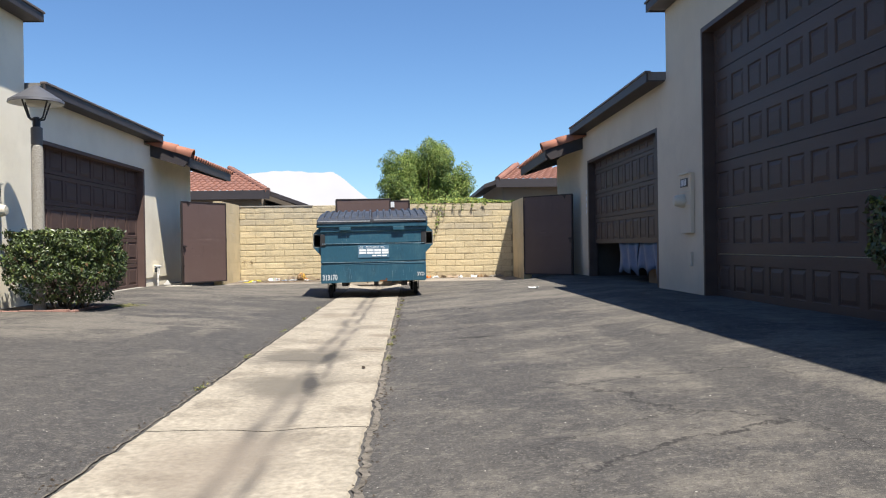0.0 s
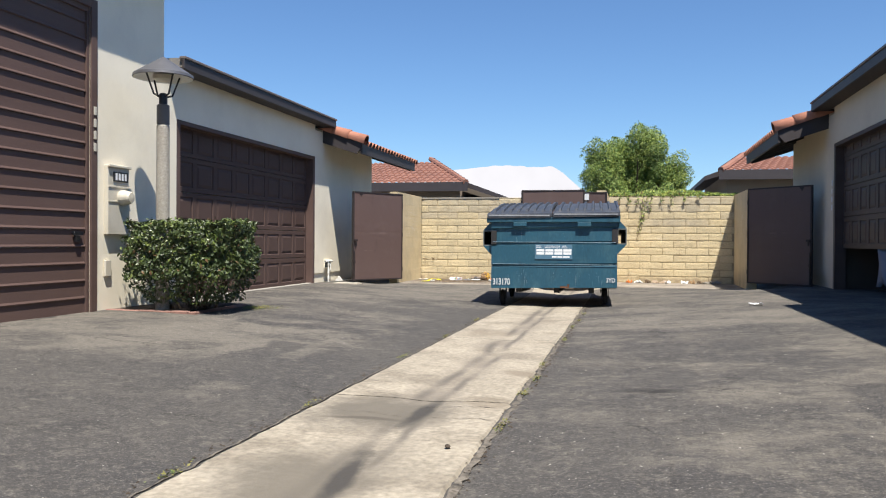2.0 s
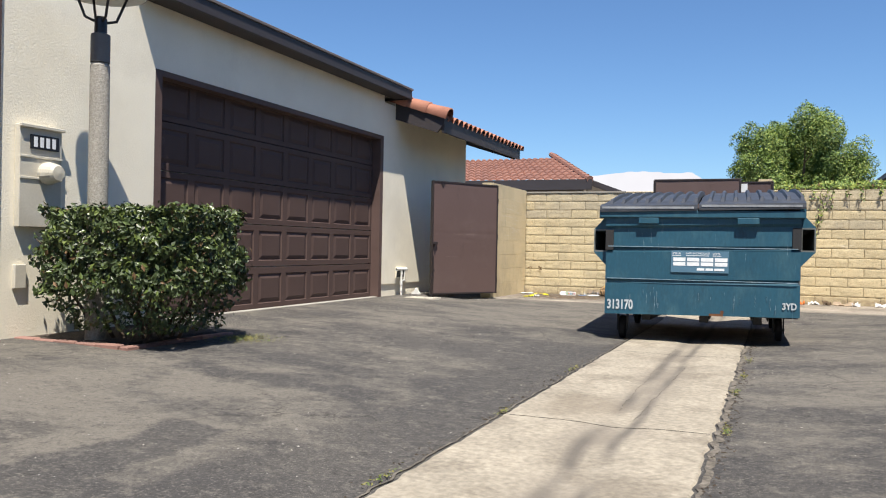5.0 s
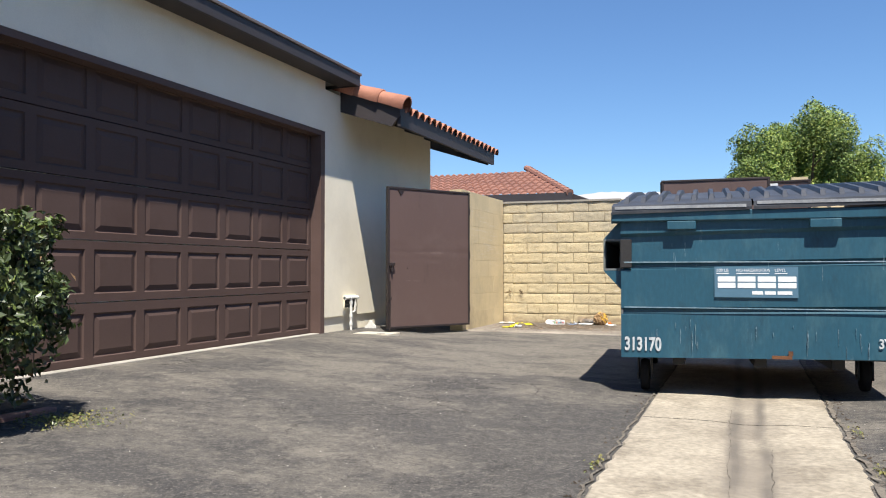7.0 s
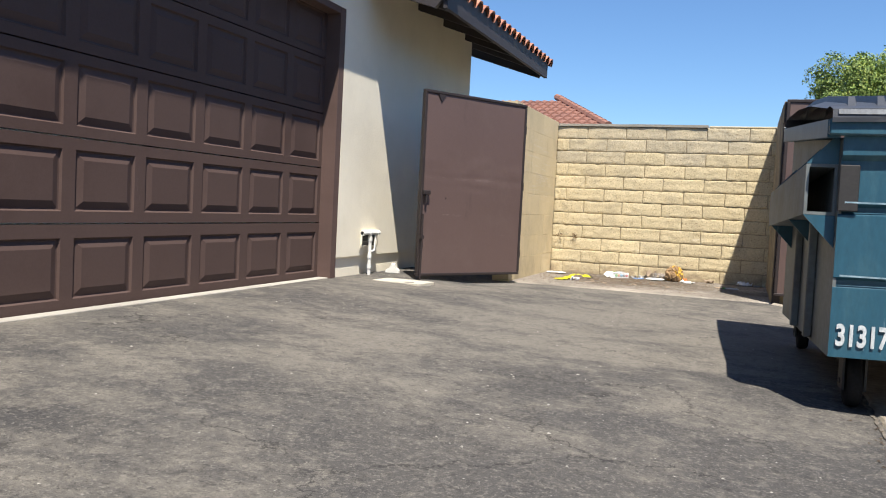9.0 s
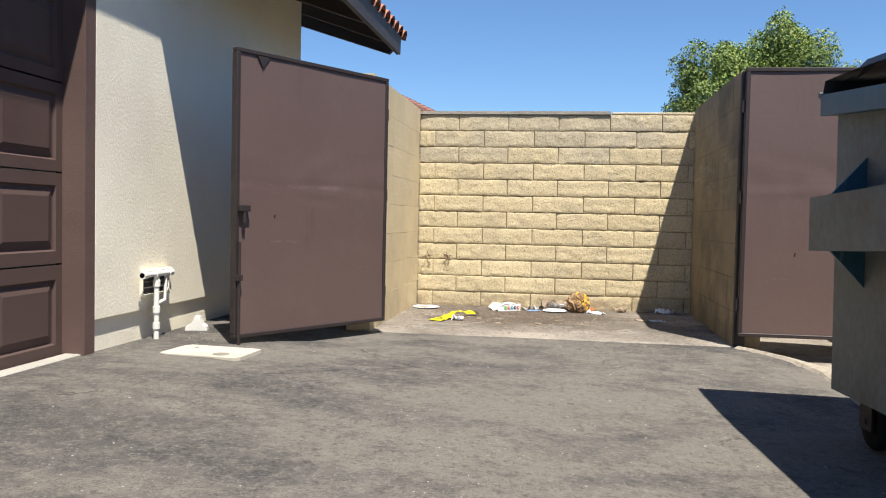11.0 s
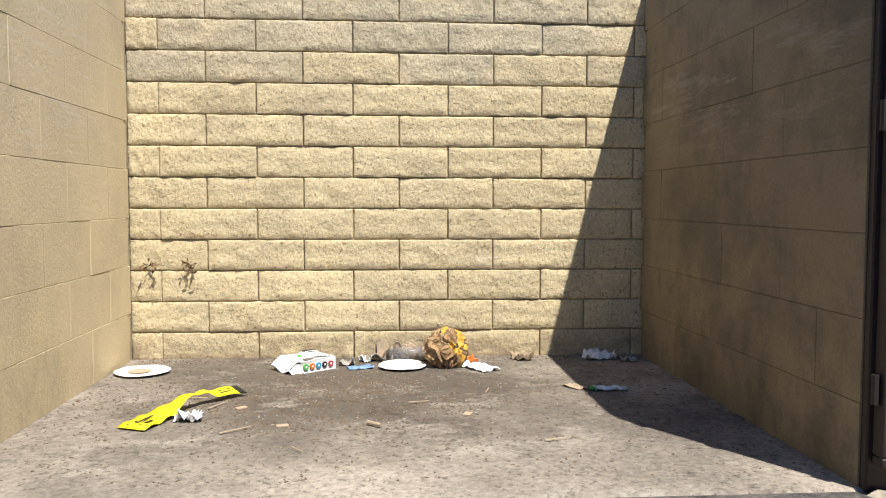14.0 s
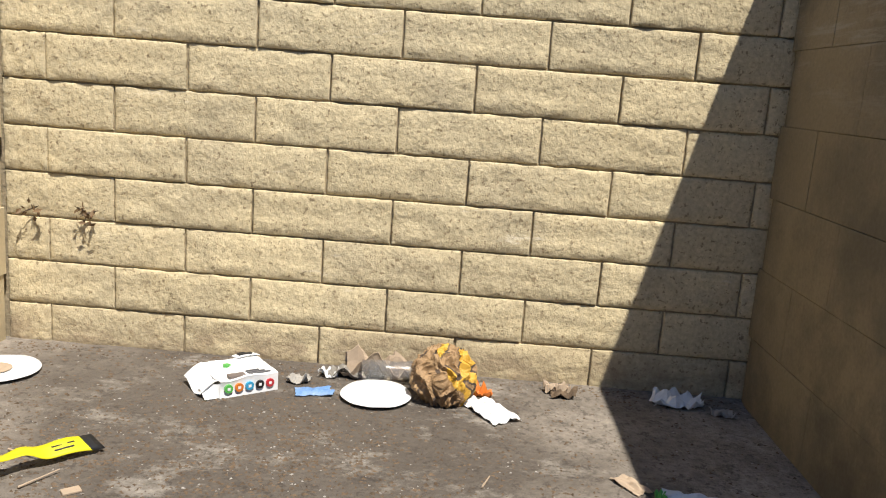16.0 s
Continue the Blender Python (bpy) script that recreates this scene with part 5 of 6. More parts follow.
hedge("hedge_bush", "dark green hedge bush before the tall garage door", 2.98, 3.36, 4.2, 4.9, 0.5, 1.0, 7000, 8)

pl = thing("planter", "soil bed with worn red brick edging", "planter", (-3.9, 9.6, 0))
part("soil", boxes((-0.46, 0.36, -0.5, 0.5, 0.02, 0.135), bev=0.01), M_SOIL, pl)
for i in range(5):
    x = -0.45 + i * 0.178
    part("brick", boxes((x, x + 0.17, -0.575, -0.505, 0.04, 0.142 - 0.004 * (i % 2)), bev=0.006), M_BRICK, pl)
for i in range(6):
    y = -0.57 + i * 0.178
    part("brick", boxes((0.445, 0.51, y, y + 0.17, 0.03, 0.135 - 0.003 * (i % 2)), bev=0.006), M_BRICK, pl)

lx, ly = -3.86, 9.24
lamp = thing("street_lamp", "pebbled concrete lamp post with grey conical shade", "street lamp", (lx, ly, 0.1))
part("post", lathe(bmesh.new(), [(0.066, 0.0), (0.065, 0.6), (0.062, 1.84), (0.052, 1.859), (0.0, 1.86)], 24), M_POST, lamp, smooth=False)
part("sleeve", lathe(bmesh.new(), [(0.0, 1.8605), (0.0615, 1.861), (0.061, 2.045), (0.045, 2.055), (0.0, 2.056)], 24), M_POST_DK, lamp)
part("collar", lathe(bmesh.new(), [(0.04, 2.056), (0.04, 2.15), (0.028, 2.165), (0.0, 2.166)], 20), M_BLACK, lamp)
for k in range(4):
    a = math.pi / 4 + k * math.pi / 2 + 0.3
    ca, sa = math.cos(a), math.sin(a)
    bm = tube(bmesh.new(), (0.035 * ca, 0.035 * sa, 2.13), (0.1 * ca, 0.1 * sa, 2.15), 0.009, 8)
    tube(bm, (0.1 * ca, 0.1 * sa, 2.148), (0.18 * ca, 0.18 * sa, 2.345), 0.009, 8)
    part("bracket", bm, M_BLACK, lamp)
sh = part("shade", lathe(bmesh.new(), [(0.0, 2.525), (0.025, 2.515), (0.17, 2.42), (0.285, 2.345), (0.29, 2.318), (0.281, 2.315)], 40), M_LAMP, lamp, "grey spun metal cone", smooth=False)
part("reflector", lathe(bmesh.new(), [(0.281, 2.314), (0.18, 2.345), (0.0, 2.35)], 40), M_LAMP_IN, lamp)
part("lens", lathe(bmesh.new(), [(0.1, 2.34), (0.1, 2.3), (0.06, 2.285), (0.0, 2.283)], 24), M_CREAM, lamp)

# ---------------- meter boxes, pipes, small fixtures ----------------
def meter(X, y0, y1, z0, z1, number, label):
    s = 1 if X(1) > X(0) else -1
    t = thing("meter_box", label, "meter box", (X(0.0), (y0 + y1) / 2, z0))
    w, h = (y1 - y0) / 2, z1 - z0

    def bb(u0, u1, a, c, e, f, bev=0.004):
        return boxes((min(s * u0, s * u1), max(s * u0, s * u1), a, c, e, f), bev=bev)
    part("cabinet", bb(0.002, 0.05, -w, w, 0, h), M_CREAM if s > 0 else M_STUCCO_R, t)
    for f in (0.47, 0.68):
        part("cover_lip", bb(0.051, 0.058, -w, w, h * f, h * f + 0.016, 0.002), M_CREAM, t)
    part("hood", bb(0.051, 0.075, -w - 0.01, w + 0.01, h - 0.02, h + 0.004), M_CREAM, t)
    p = part("number_plate", bb(0.051, 0.062, -w * 0.55, w * 0.8, h * 0.77, h * 0.91, 0.002), M_BLACK, t)
    for k in range(number):
        a = -w * 0.42 + k * w * 0.29
        part("number_bar", bb(0.0625, 0.0645, a, a + w * 0.17, h * 0.79, h * 0.89, 0), M_WHITE, p)
    bm = bmesh.new()
    lathe(bm, [(0.0, 0.0), (0.075, 0.0), (0.078, 0.03), (0.07, 0.06), (0.062, 0.095), (0.05, 0.115), (0.0, 0.12)], 20)
    bmesh.ops.transform(bm, matrix=Matrix.Translation((s * 0.052, w * 0.25, h * 0.54)) @ Euler((0, s * math.pi / 2, 0)).to_matrix().to_4x4(), verts=bm.verts)
    part("meter", bm, M_CREAM, t, "round glass-capped electricity meter")
    return t


meter(XL, 9.02, 9.36, 0.87, 1.55, 4, "cream electricity meter box with number plate on stucco")
meter(XR, 8.98, 9.32, 0.87, 1.55, 4, "tan electricity meter box with number plate on shaded stucco")
jb = thing("junction_box", "small cream outlet box on stucco wall", "outlet box", (XL(0), 9.06, 0.46))
part("cover", boxes((0.001, 0.03, -0.045, 0.045, 0, 0.16), bev=0.005), M_CREAM, jb)
jb = thing("junction_box", "small tan outlet box on shaded stucco wall", "outlet box", (XR(0), 9.1, 0.5))
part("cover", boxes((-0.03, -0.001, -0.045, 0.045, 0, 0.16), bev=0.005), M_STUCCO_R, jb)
# numbers on the door trims, as plain bars
for X, y, zs in ((XL, 8.853, 1.66), (XR, 14.42, 1.3)):
    t = thing("house_number", "column of small pale number bars on door trim", "house number", (X(0), y, zs))
    s = 1 if X(1) > X(0) else -1
    for k in range(4):
        part("number_bar", boxes((min(s * 0.023, s * 0.03), max(s * 0.023, s * 0.03), -0.02, 0.02, k * 0.115, k * 0.115 + 0.08), bev=0.003), M_CREAM if s > 0 else M_WHITE, t)

pp = thing("standpipe", "white plastic drain standpipe before a wall vent", "pipe", (XL(0.055), 14.93, 0.11))
bm = tube(bmesh.new(), (0, 0, 0), (0, 0, 0.36), 0.014, 12)
for z in (0.075, 0.16, 0.3):
    tube(bm, (0, 0, z), (0, 0, z + 0.035), 0.019, 12)
part("riser", bm, M_PIPE, pp)
bm = tube(bmesh.new(), (0, -0.15, 0.367), (0, 0.145, 0.367), 0.014, 12)
for y in (-0.15, -0.02, 0.125):
    tube(bm, (0, y, 0.367), (0, y + 0.04, 0.367), 0.019, 12)
part("cross_pipe", bm, M_PIPE, pp)
bm = tube(bmesh.new(), (0, 0.01, 0.21), (0, 0.09, 0.222), 0.009, 10)
tube(bm, (0, 0.09, 0.218), (0, 0.1, 0.36), 0.008, 10)
part("branch", bm, M_PIPE, pp)
vt = thing("wall_vent", "vent opening shown by a black sheet, with chipped stucco rim", "vent", (XL(0.0), 14.87, 0.37))
# flat black sheet on the wall stands in for the opening's dark
part("vent_hole", boxes((0.001, 0.005, 0, 0.27, 0, 0.115)), M_BLACK, vt)
part("vent_rim", boxes((0.001, 0.03, -0.012, 0.285, 0.1155, 0.13), bev=0.004), M_STUCCO, vt)
part("vent_rim", boxes((0.001, 0.018, -0.012, 0.285, -0.014, -0.0005), bev=0.004), M_STUCCO, vt)
for y in (-0.0125, 0.2705):
    part("vent_rim", boxes((0.001, 0.014, y, y + 0.012, 0, 0.115), bev=0.002), M_STUCCO, vt)
for z in (0.03, 0.06, 0.09):
    part("vent_slat", boxes((0.0055, 0.011, 0.001, 0.269, z, z + 0.006)), M_POST_DK, vt)
cv = thing("meter_cover", "pale concrete utility cover set in the asphalt", "cover", (-3.86, 14.61, 0.118), -7)
bm = bmesh.new()
prism(bm, [(-0.2, -0.12), (-0.16, -0.14), (0.2, -0.135), (0.215, -0.1), (0.2, 0.13), (0.17, 0.145), (-0.19, 0.14), (-0.21, 0.1)], "z", 0.0, 0.02)
part("cover_plate", bm, M_CREAM, cv)
# holes shown by darker discs laid on the plate, not cut in
part("finger_hole", tube(bmesh.new(), (0.09, -0.06, 0.0195), (0.09, -0.06, 0.0215), 0.04, 14), M_CAP, cv)
part("finger_hole", tube(bmesh.new(), (-0.12, 0.07, 0.0195), (-0.12, 0.07, 0.0215), 0.012, 10), M_CAP, cv)
cl2 = thing("cleanout_cap", "short broken white plastic pipe stub by the wall", "pipe", (-4.265, 15.31, 0.125), 15)
bm = bmesh.new()
prism(bm, [(-0.06, 0.0), (0.065, 0.0), (0.06, 0.03), (0.035, 0.04), (0.02, 0.085), (-0.005, 0.09), (-0.02, 0.045), (-0.055, 0.03)], "y", -0.035, 0.035)
bmesh.ops.bevel(bm, geom=list(bm.edges), offset=0.004, segments=1, affect="EDGES")
part("stub", bm, M_PIPE, cl2)

# things just inside the part-open garage
tp = thing("tarp", "faded blue tarp hanging below the open door", "tarp", (XR(-0.16), 12.0, 0.0))
for k, (y0, y1, zb) in enumerate(((-1.6, -0.95, 0.3), (-0.93, -0.25, 0.36), (-0.22, 0.3, 0.33), (0.31, 0.95, 0.35))):
    V, F = [], []
    for j in range(7):
        for i in range(13):
            y = y0 + (y1 - y0) * i / 12
            z = 0.78 - (0.78 - zb - 0.05 * math.sin(i * 0.7 + k)) * j / 6
            V.append((0.03 * math.sin(y * 14 + j * 0.4), y, z))
    F = [(j * 13 + i, j * 13 + i + 1, (j + 1) * 13 + i + 1, (j + 1) * 13 + i) for j in range(6) for i in range(12)]
    o = from_lists("fold", V, F, M_TARP, tp, smooth=True)
    sm = o.modifiers.new("thickness", "SOLIDIFY")
    sm.thickness = 0.008
cb = thing("cardboard_box", "low brown cardboard box in the garage doorway", "box", (XR(-0.45), 11.3, 0.18))
part("carton", boxes((-0.15, 0.15, -0.5, 0.5, 0, 0.28), bev=0.006), M_CARD, cb)

# ---------------- far houses, tree, vine, cloud ----------------
def far_house(x_of, dz, rise, hip, side):
    h = thing("house", "distant tan house with weathered clay tile roof", "house", (0, 0, 0))
    y0, ye = 27.6, 27.2
    xa, xb = x_of(-12.0), x_of(-4.7)
    part("wall", boxes((min(xa, xb), max(xa, xb), y0 + 0.3, y0 + 8, -0.1, 2.7 + dz)), M_FARWALL, h)
    # front slope in rows of rounded tiles
    V, F = [], []
    rows, per = 9, 7
    W = 8.4
    nc = int(W / 0.24)
    run = 2.9
    for r in range(rows):
        for e in (0, 1):
            f = (r + e) / rows
            lim = f * 0.72
            for c in range(nc * per + 1):
                w = c / (nc * per)
                x = x_of(-4.45 - lim * hip - (W - lim * hip) * w)
                V.append((x, ye + run * f, 2.62 + dz + rise * f + 0.055 * abs(math.sin(math.pi * w * nc)) + (0.045 if e == 0 else 0.0)))
    n = nc * per + 1
    F = [((2 * r) * n + c, (2 * r) * n + c + 1, (2 * r + 1) * n + c + 1, (2 * r + 1) * n + c) for r in range(rows) for c in range(n - 1)]
    F += [((2 * r + 1) * n + c, (2 * r + 1) * n + c + 1, (2 * r + 2) * n + c + 1, (2 * r + 2) * n + c) for r in range(rows - 1) for c in range(n - 1)]
    from_lists("roof", V, F, M_TILE_FAR, h)
    part("fascia", boxes((min(x_of(-4.4), x_of(-12.9)), max(x_of(-4.4), x_of(-12.9)), ye - 0.02, ye + 0.04, 2.42 + dz, 2.705 + dz)), M_TRIM, h)
    # the side slope, seen edge on
    bm = bmesh.new()
    prism(bm, [(x_of(-4.62), 2.77 + dz), (x_of(-4.62 + side), 2.77 + dz - 0.373 * side), (x_of(-4.62 + side), 2.65 + dz - 0.373 * side), (x_of(-4.62), 2.6 + dz)], "y", ye + 0.3, ye + 8)
    part("roof", bm, M_TRIM, h)
    bm = bmesh.new()
    for k in range(13):
        t = k / 12
        p = Vector((x_of(-4.45 - 0.73 * hip * t), ye + run * t, 2.7 + dz + rise * t))
        tube(bm, p, p + Vector((x_of(-0.2) - x_of(0), 0.3, 0.1)), 0.1, 8, 0.08)
    part("hip_tile", bm, M_TILE_FAR, h)
    part("wall", boxes((min(x_of(-4.7), x_of(-5.12 + side)), max(x_of(-4.7), x_of(-5.12 + side)), ye + 0.9, ye + 7.9, -0.1, 2.2)), M_FARWALL, h)


far_house(lambda x: x, 0.0, 0.98, 2.4, 1.42)
far_house(lambda x: -1.25 - x, 0.28, 0.7, 1.25, 0.6)


def tree():
    rng = random.Random(21)
    t = thing("tree", "bushy light green tree beyond the block wall", "tree", (0.7, 23.8, 0.0))
    bm = tube(bmesh.new(), (0, 0, -0.1), (0.05, 0, 1.4), 0.16, 12, 0.11)
    tips = []
    for k in range(11):
        a = k * 2.4
        q = Vector((math.cos(a) * rng.uniform(0.4, 1.0), math.sin(a) * rng.uniform(0.4, 0.9), rng.uniform(2.0, 2.7)))
        tube(bm, (0.05, 0, 1.3), q, 0.06, 7, 0.02)
        for _ in range(2):
            tube(bm, q, q + Vector((rng.uniform(-0.5, 0.5), rng.uniform(-0.5, 0.5), rng.uniform(0.05, 0.3))), 0.02, 6, 0.006)
    part("trunk", bm, M_BARK, t)
    spots, sizes = [], []
    # sprays of leaves on an uneven shell, each longer than wide and leaning outwards and up
    lobes = []
    for k in range(24):
        z = 1 - 2 * (k + 0.5) / 24
        a = k * 2.39996 + rng.uniform(-0.4, 0.4)
        d = Vector((math.cos(a) * math.sqrt(1 - z * z), math.sin(a) * math.sqrt(1 - z * z), z))
        q = rng.uniform(0.66, 0.84)
        mid = Vector((-0.05 + d.x * 1.42 * q, d.y * 1.2 * q, 2.5 + d.z * 1.15 * q))
        size = rng.uniform(0.24, 0.4)
        for _ in range(8):
            e = (Vector((rng.gauss(0, 1), rng.gauss(0, 1), rng.gauss(0, 1))).normalized() + d * 0.5).normalized()
            lobes.append((mid + e * size * rng.uniform(0.5, 0.9), rng.uniform(0.16, 0.26), (e + Vector((0, 0, 0.9))).normalized()))
    for k in range(70):
        d = Vector((rng.gauss(0, 1), rng.gauss(0, 1), rng.gauss(0, 1))).normalized() * rng.uniform(0.2, 0.72)
        lobes.append((Vector((-0.05 + d.x * 1.38, d.y * 1.15, 2.5 + d.z * 1.12)), rng.uniform(0.24, 0.34), Vector((0, 0, 1))))
    for c, r, up in lobes:
        for _ in range(int(12000 * r * r)):
            d = Vector((rng.gauss(0, 1), rng.gauss(0, 1), rng.gauss(0.1, 1))).normalized()
            f = rng.uniform(0.7, 1.0) + 0.3 * noise.noise(d * 2.8 + c * 3)
            spots.append((c + d * r * f + up * (d.dot(up) * r * 0.45), (d + up * 0.6).normalized()))
            sizes.append(rng.uniform(0.014, 0.029))

    def pick(p, r):
        # pale leaves, commoner with height, paint in the sunlit crown
        return 1 if r.random() < 0.2 + 0.3 * max(0, noise.noise(Vector(p) * 2.2)) + 0.14 * max(0, p.z - 2.6) else 0
    leaf_cloud("crown", spots, sizes, [M_TREE, M_TREE_Y], t, rng, "", pick)


tree()


def vine():
    rng = random.Random(31)
    v = thing("vine", "green creeper spilling over the block wall", "vine", (1.3, BY + 0.05, 1.68))
    bm = bmesh.new()
    spots, sizes = [], []
    for _ in range(2600):
        x = rng.uniform(-1.05, 1.25)
        hgt = 0.13 * max(0.0, 0.75 + 0.7 * noise.noise((x * 2.3, 0, 5))) * (1.0 if x < 0.6 else 0.6)
        spots.append((Vector((x, rng.uniform(-0.02, 0.35), rng.uniform(0.0, 1) * hgt + 0.012)), (0, -0.5, 0.7)))
        sizes.append(rng.uniform(0.016, 0.034))
    for x, ln in ((-0.7, 0.16), (-0.55, 0.2), (-0.42, 0.78), (-0.36, 0.5), (-0.3, 0.3), (-0.1, 0.14), (0.05, 0.2), (0.3, 0.12), (-0.85, 0.1), (0.55, 0.08)):
        pts = [Vector((x + 0.06 * noise.noise((x * 9, k * 0.5, 0)) - 0.12 * (k / 8) * (ln > 0.4), -0.085 - 0.02 * rng.random(), 0.03 - ln * k / 8)) for k in range(9)]
        for p, q in zip(pts, pts[1:]):
            tube(bm, p, q, 0.004, 5)
            for _ in range(4 if ln > 0.3 else 2):
                spots.append((p.lerp(q, rng.random()) + Vector((rng.uniform(-0.035, 0.035), rng.uniform(-0.02, 0.005), 0)), (0, -1, 0.3)))
                sizes.append(rng.uniform(0.014, 0.026))
    tube(bm, (-1.0, 0.03, 0.01), (1.2, 0.05, 0.01), 0.008, 5)
    part("stem", bm, M_BARK, v)
    leaf_cloud("leaves", spots, sizes, [M_TREE, M_TREE_Y, M_LEAF_DRY], v, rng, "", lambda p, r: 1 if r.random() < 0.4 else 2 if r.random() < 0.1 else 0)


vine()
sp = thing("twig", "small dry sprig growing from a wall joint", "twig", (-3.13, BY - 0.01, 0.46))
bm = bmesh.new()
rr = random.Random(4)
for x in (0.0, -0.17):
    for _ in range(4):
        tube(bm, (x, 0, 0.03), (x + rr.uniform(-0.035, 0.035), -0.012 - rr.random() * 0.015, 0.03 + rr.uniform(-0.02, 0.02)), 0.0025, 5, 0.0015)
part("stem", bm, M_BARK, sp)
leaf_cloud("leaves", [(Vector((rr.choice((0, 0, -0.17)) + rr.uniform(-0.035, 0.035), -0.012 - rr.random() * 0.015, rr.uniform(0.0, 0.055))), (0, -1, 0)) for _ in range(26)], [rr.uniform(0.008, 0.016) for _ in range(26)], [M_LEAF_DRY], sp, rr)

# a far bank of cloud low over the horizon
V, F = [], []
for i in range(61):
    u = i / 60
    x = -260 + 240 * u
    topz = 84 + 5 * noise.noise((u * 5, 1, 0)) + 2 * noise.noise((u * 21, 3, 0))
    if u > 0.73:
        topz -= ((u - 0.73) / 0.27) ** 1.1 * 52
    V += [(x, 900, -5), (x, 900, topz)]
F = [(2 * i, 2 * i + 2, 2 * i + 3, 2 * i + 1) for i in range(60)]
tagged(from_lists("backdrop", V, F, M_CLOUD), "low white cloud bank on the horizon", "cloud", kind="structure")

# ---------------- litter in the enclosure ----------------
rl = random.Random(77)


def plate(name, label, x, y, r, mats, tilt=0.0):
    t = thing(name, label, "paper plate", (x, y, SLAB_Z + 0.002))
    bm = bmesh.new()
    lathe(bm, [(0.0, 0.0), (r * 0.7, 0.0), (r * 0.85, 0.004), (r, 0.008), (r, 0.01), (r * 0.85, 0.007), (r * 0.68, 0.003), (0.0, 0.003)], 36)
    for v in bm.verts:
        v.co.x *= 1 + 0.04 * noise.noise((v.co.y * 14, x, 0))
    for v in bm.verts:
        v.co.z += 0.003 * noise.noise((v.co.x * 20, v.co.y * 20, x)) + tilt * (v.co.y + r)
    part("dish", bm, mats, t, smooth=True)
    return t


plate("paper_plate", "used white paper plate on the slab", -3.262, 17.295, 0.107, M_PAPER)
ps = thing("food_smear", "dried brown smear on a paper plate", "food scrap", (-3.275, 17.3, SLAB_Z + 0.009))
part("crust", lathe(bmesh.new(), [(0.0, 0.004), (0.03, 0.003), (0.045, 0.0)], 14), M_KRAFT, ps)
plate("paper_plate", "white paper plate lying beside a paper bag", -2.243, 17.34, 0.096, M_PAPER, 0.02)

bxt = thing("food_carton", "crushed open white card carton with coloured dots", "carton", (-2.64, 17.24, SLAB_Z), 38)
CW, CD, CH = 0.162, 0.15, 0.05


def sheet(name, corner, material=M_PAPER, n=7, m=6, thick=0.0015, label=""):
    """A thin bent card given by a function of two shares."""
    V = [corner(i / n, j / m) for j in range(m + 1) for i in range(n + 1)]
    F = [(j * (n + 1) + i, j * (n + 1) + i + 1, (j + 1) * (n + 1) + i + 1, (j + 1) * (n + 1) + i) for j in range(m) for i in range(n)]
    o = from_lists(name, V, F, material, bxt, label)
    o.modifiers.new("thickness", "SOLIDIFY").thickness = thick
    return o


def dent(u, v):
    return 0.006 * noise.noise((u * 3, v * 3, 4)) - 0.016 * math.exp(-((u - 0.12) / 0.16) ** 2 - ((v - 0.35) / 0.3) ** 2)


sheet("top_panel", lambda u, v: (CW * u, CD * v, CH + dent(u, v)))
sheet("bottom_panel", lambda u, v: (CW * u, CD * v, 0.001))
sheet("front_panel", lambda u, v: (CW * u, 0.004 * (1 - u) * math.sin(v * 3.1), 0.001 + (CH - 0.001 + dent(u, 0)) * v))
sheet("back_panel", lambda u, v: (CW * u, CD, 0.001 + (CH - 0.001 + dent(u, 1)) * v))
sheet("end_flap", lambda u, v: (-0.045 * u, CD * (0.08 + 0.84 * v) + 0.01 * u, CH + dent(0, v) - 0.035 * u ** 1.5 - 0.006 * math.sin(v * 5)))
sheet("end_flap", lambda u, v: (-0.04 * u, 0.004 + 0.05 * u * v, 0.002 + 0.038 * v * (1 - 0.3 * u)))
top_flap = sheet("top_flap", lambda u, v: (CW * (0.62 + 0.42 * u), CD - 0.012 + 0.045 * v, CH + 0.004 - 0.008 * v + 0.004 * math.sin(u * 3)), label="raised flap with small black print")
# sheet added inside the open end to make it look dark
part("end_shadow_board", boxes((CW - 0.012, CW - 0.01, 0.008, CD - 0.008, 0.003, CH - 0.012)), M_KRAFT, bxt, "brown sheet standing in for shade at the open end")
part("print_leaf", tube(bmesh.new(), (0.055, 0.1, CH - 0.006), (0.055, 0.1, CH + 0.0045), 0.011, 5), M_GREEN, bxt)
part("print_panel", boxes((0.03, 0.075, 0.012, 0.036, CH - 0.004, CH + 0.0022)), M_FLASH, bxt)
for k in range(3):
    part("print_bar", boxes((0.084, 0.145 - 0.012 * k, 0.012 + k * 0.011, 0.018 + k * 0.011, CH - 0.004, CH + 0.0038)), M_LAMP, bxt)
for k in range(2):
    part("print_bar", boxes((CW * 0.7, CW * (0.94 - 0.1 * k), CD + 0.004 + k * 0.013, CD + 0.011 + k * 0.013, CH - 0.004, CH + 0.0085 - 0.002 * k)), M_BLACK, bxt)
for k, mm in enumerate((M_GREEN, M_ORANGE, M_CYAN, M_BLACK, M_RED)):
    x = 0.022 + k * 0.029
    dot = part("printed_dot", tube(bmesh.new(), (x, -0.004, 0.025), (x, 0.005, 0.025), 0.0115, 18), mm, bxt)
    part("dot_mark", boxes((x - 0.004, x + 0.004, -0.0045, -0.0042, 0.021, 0.029)), M_PAPER, dot)

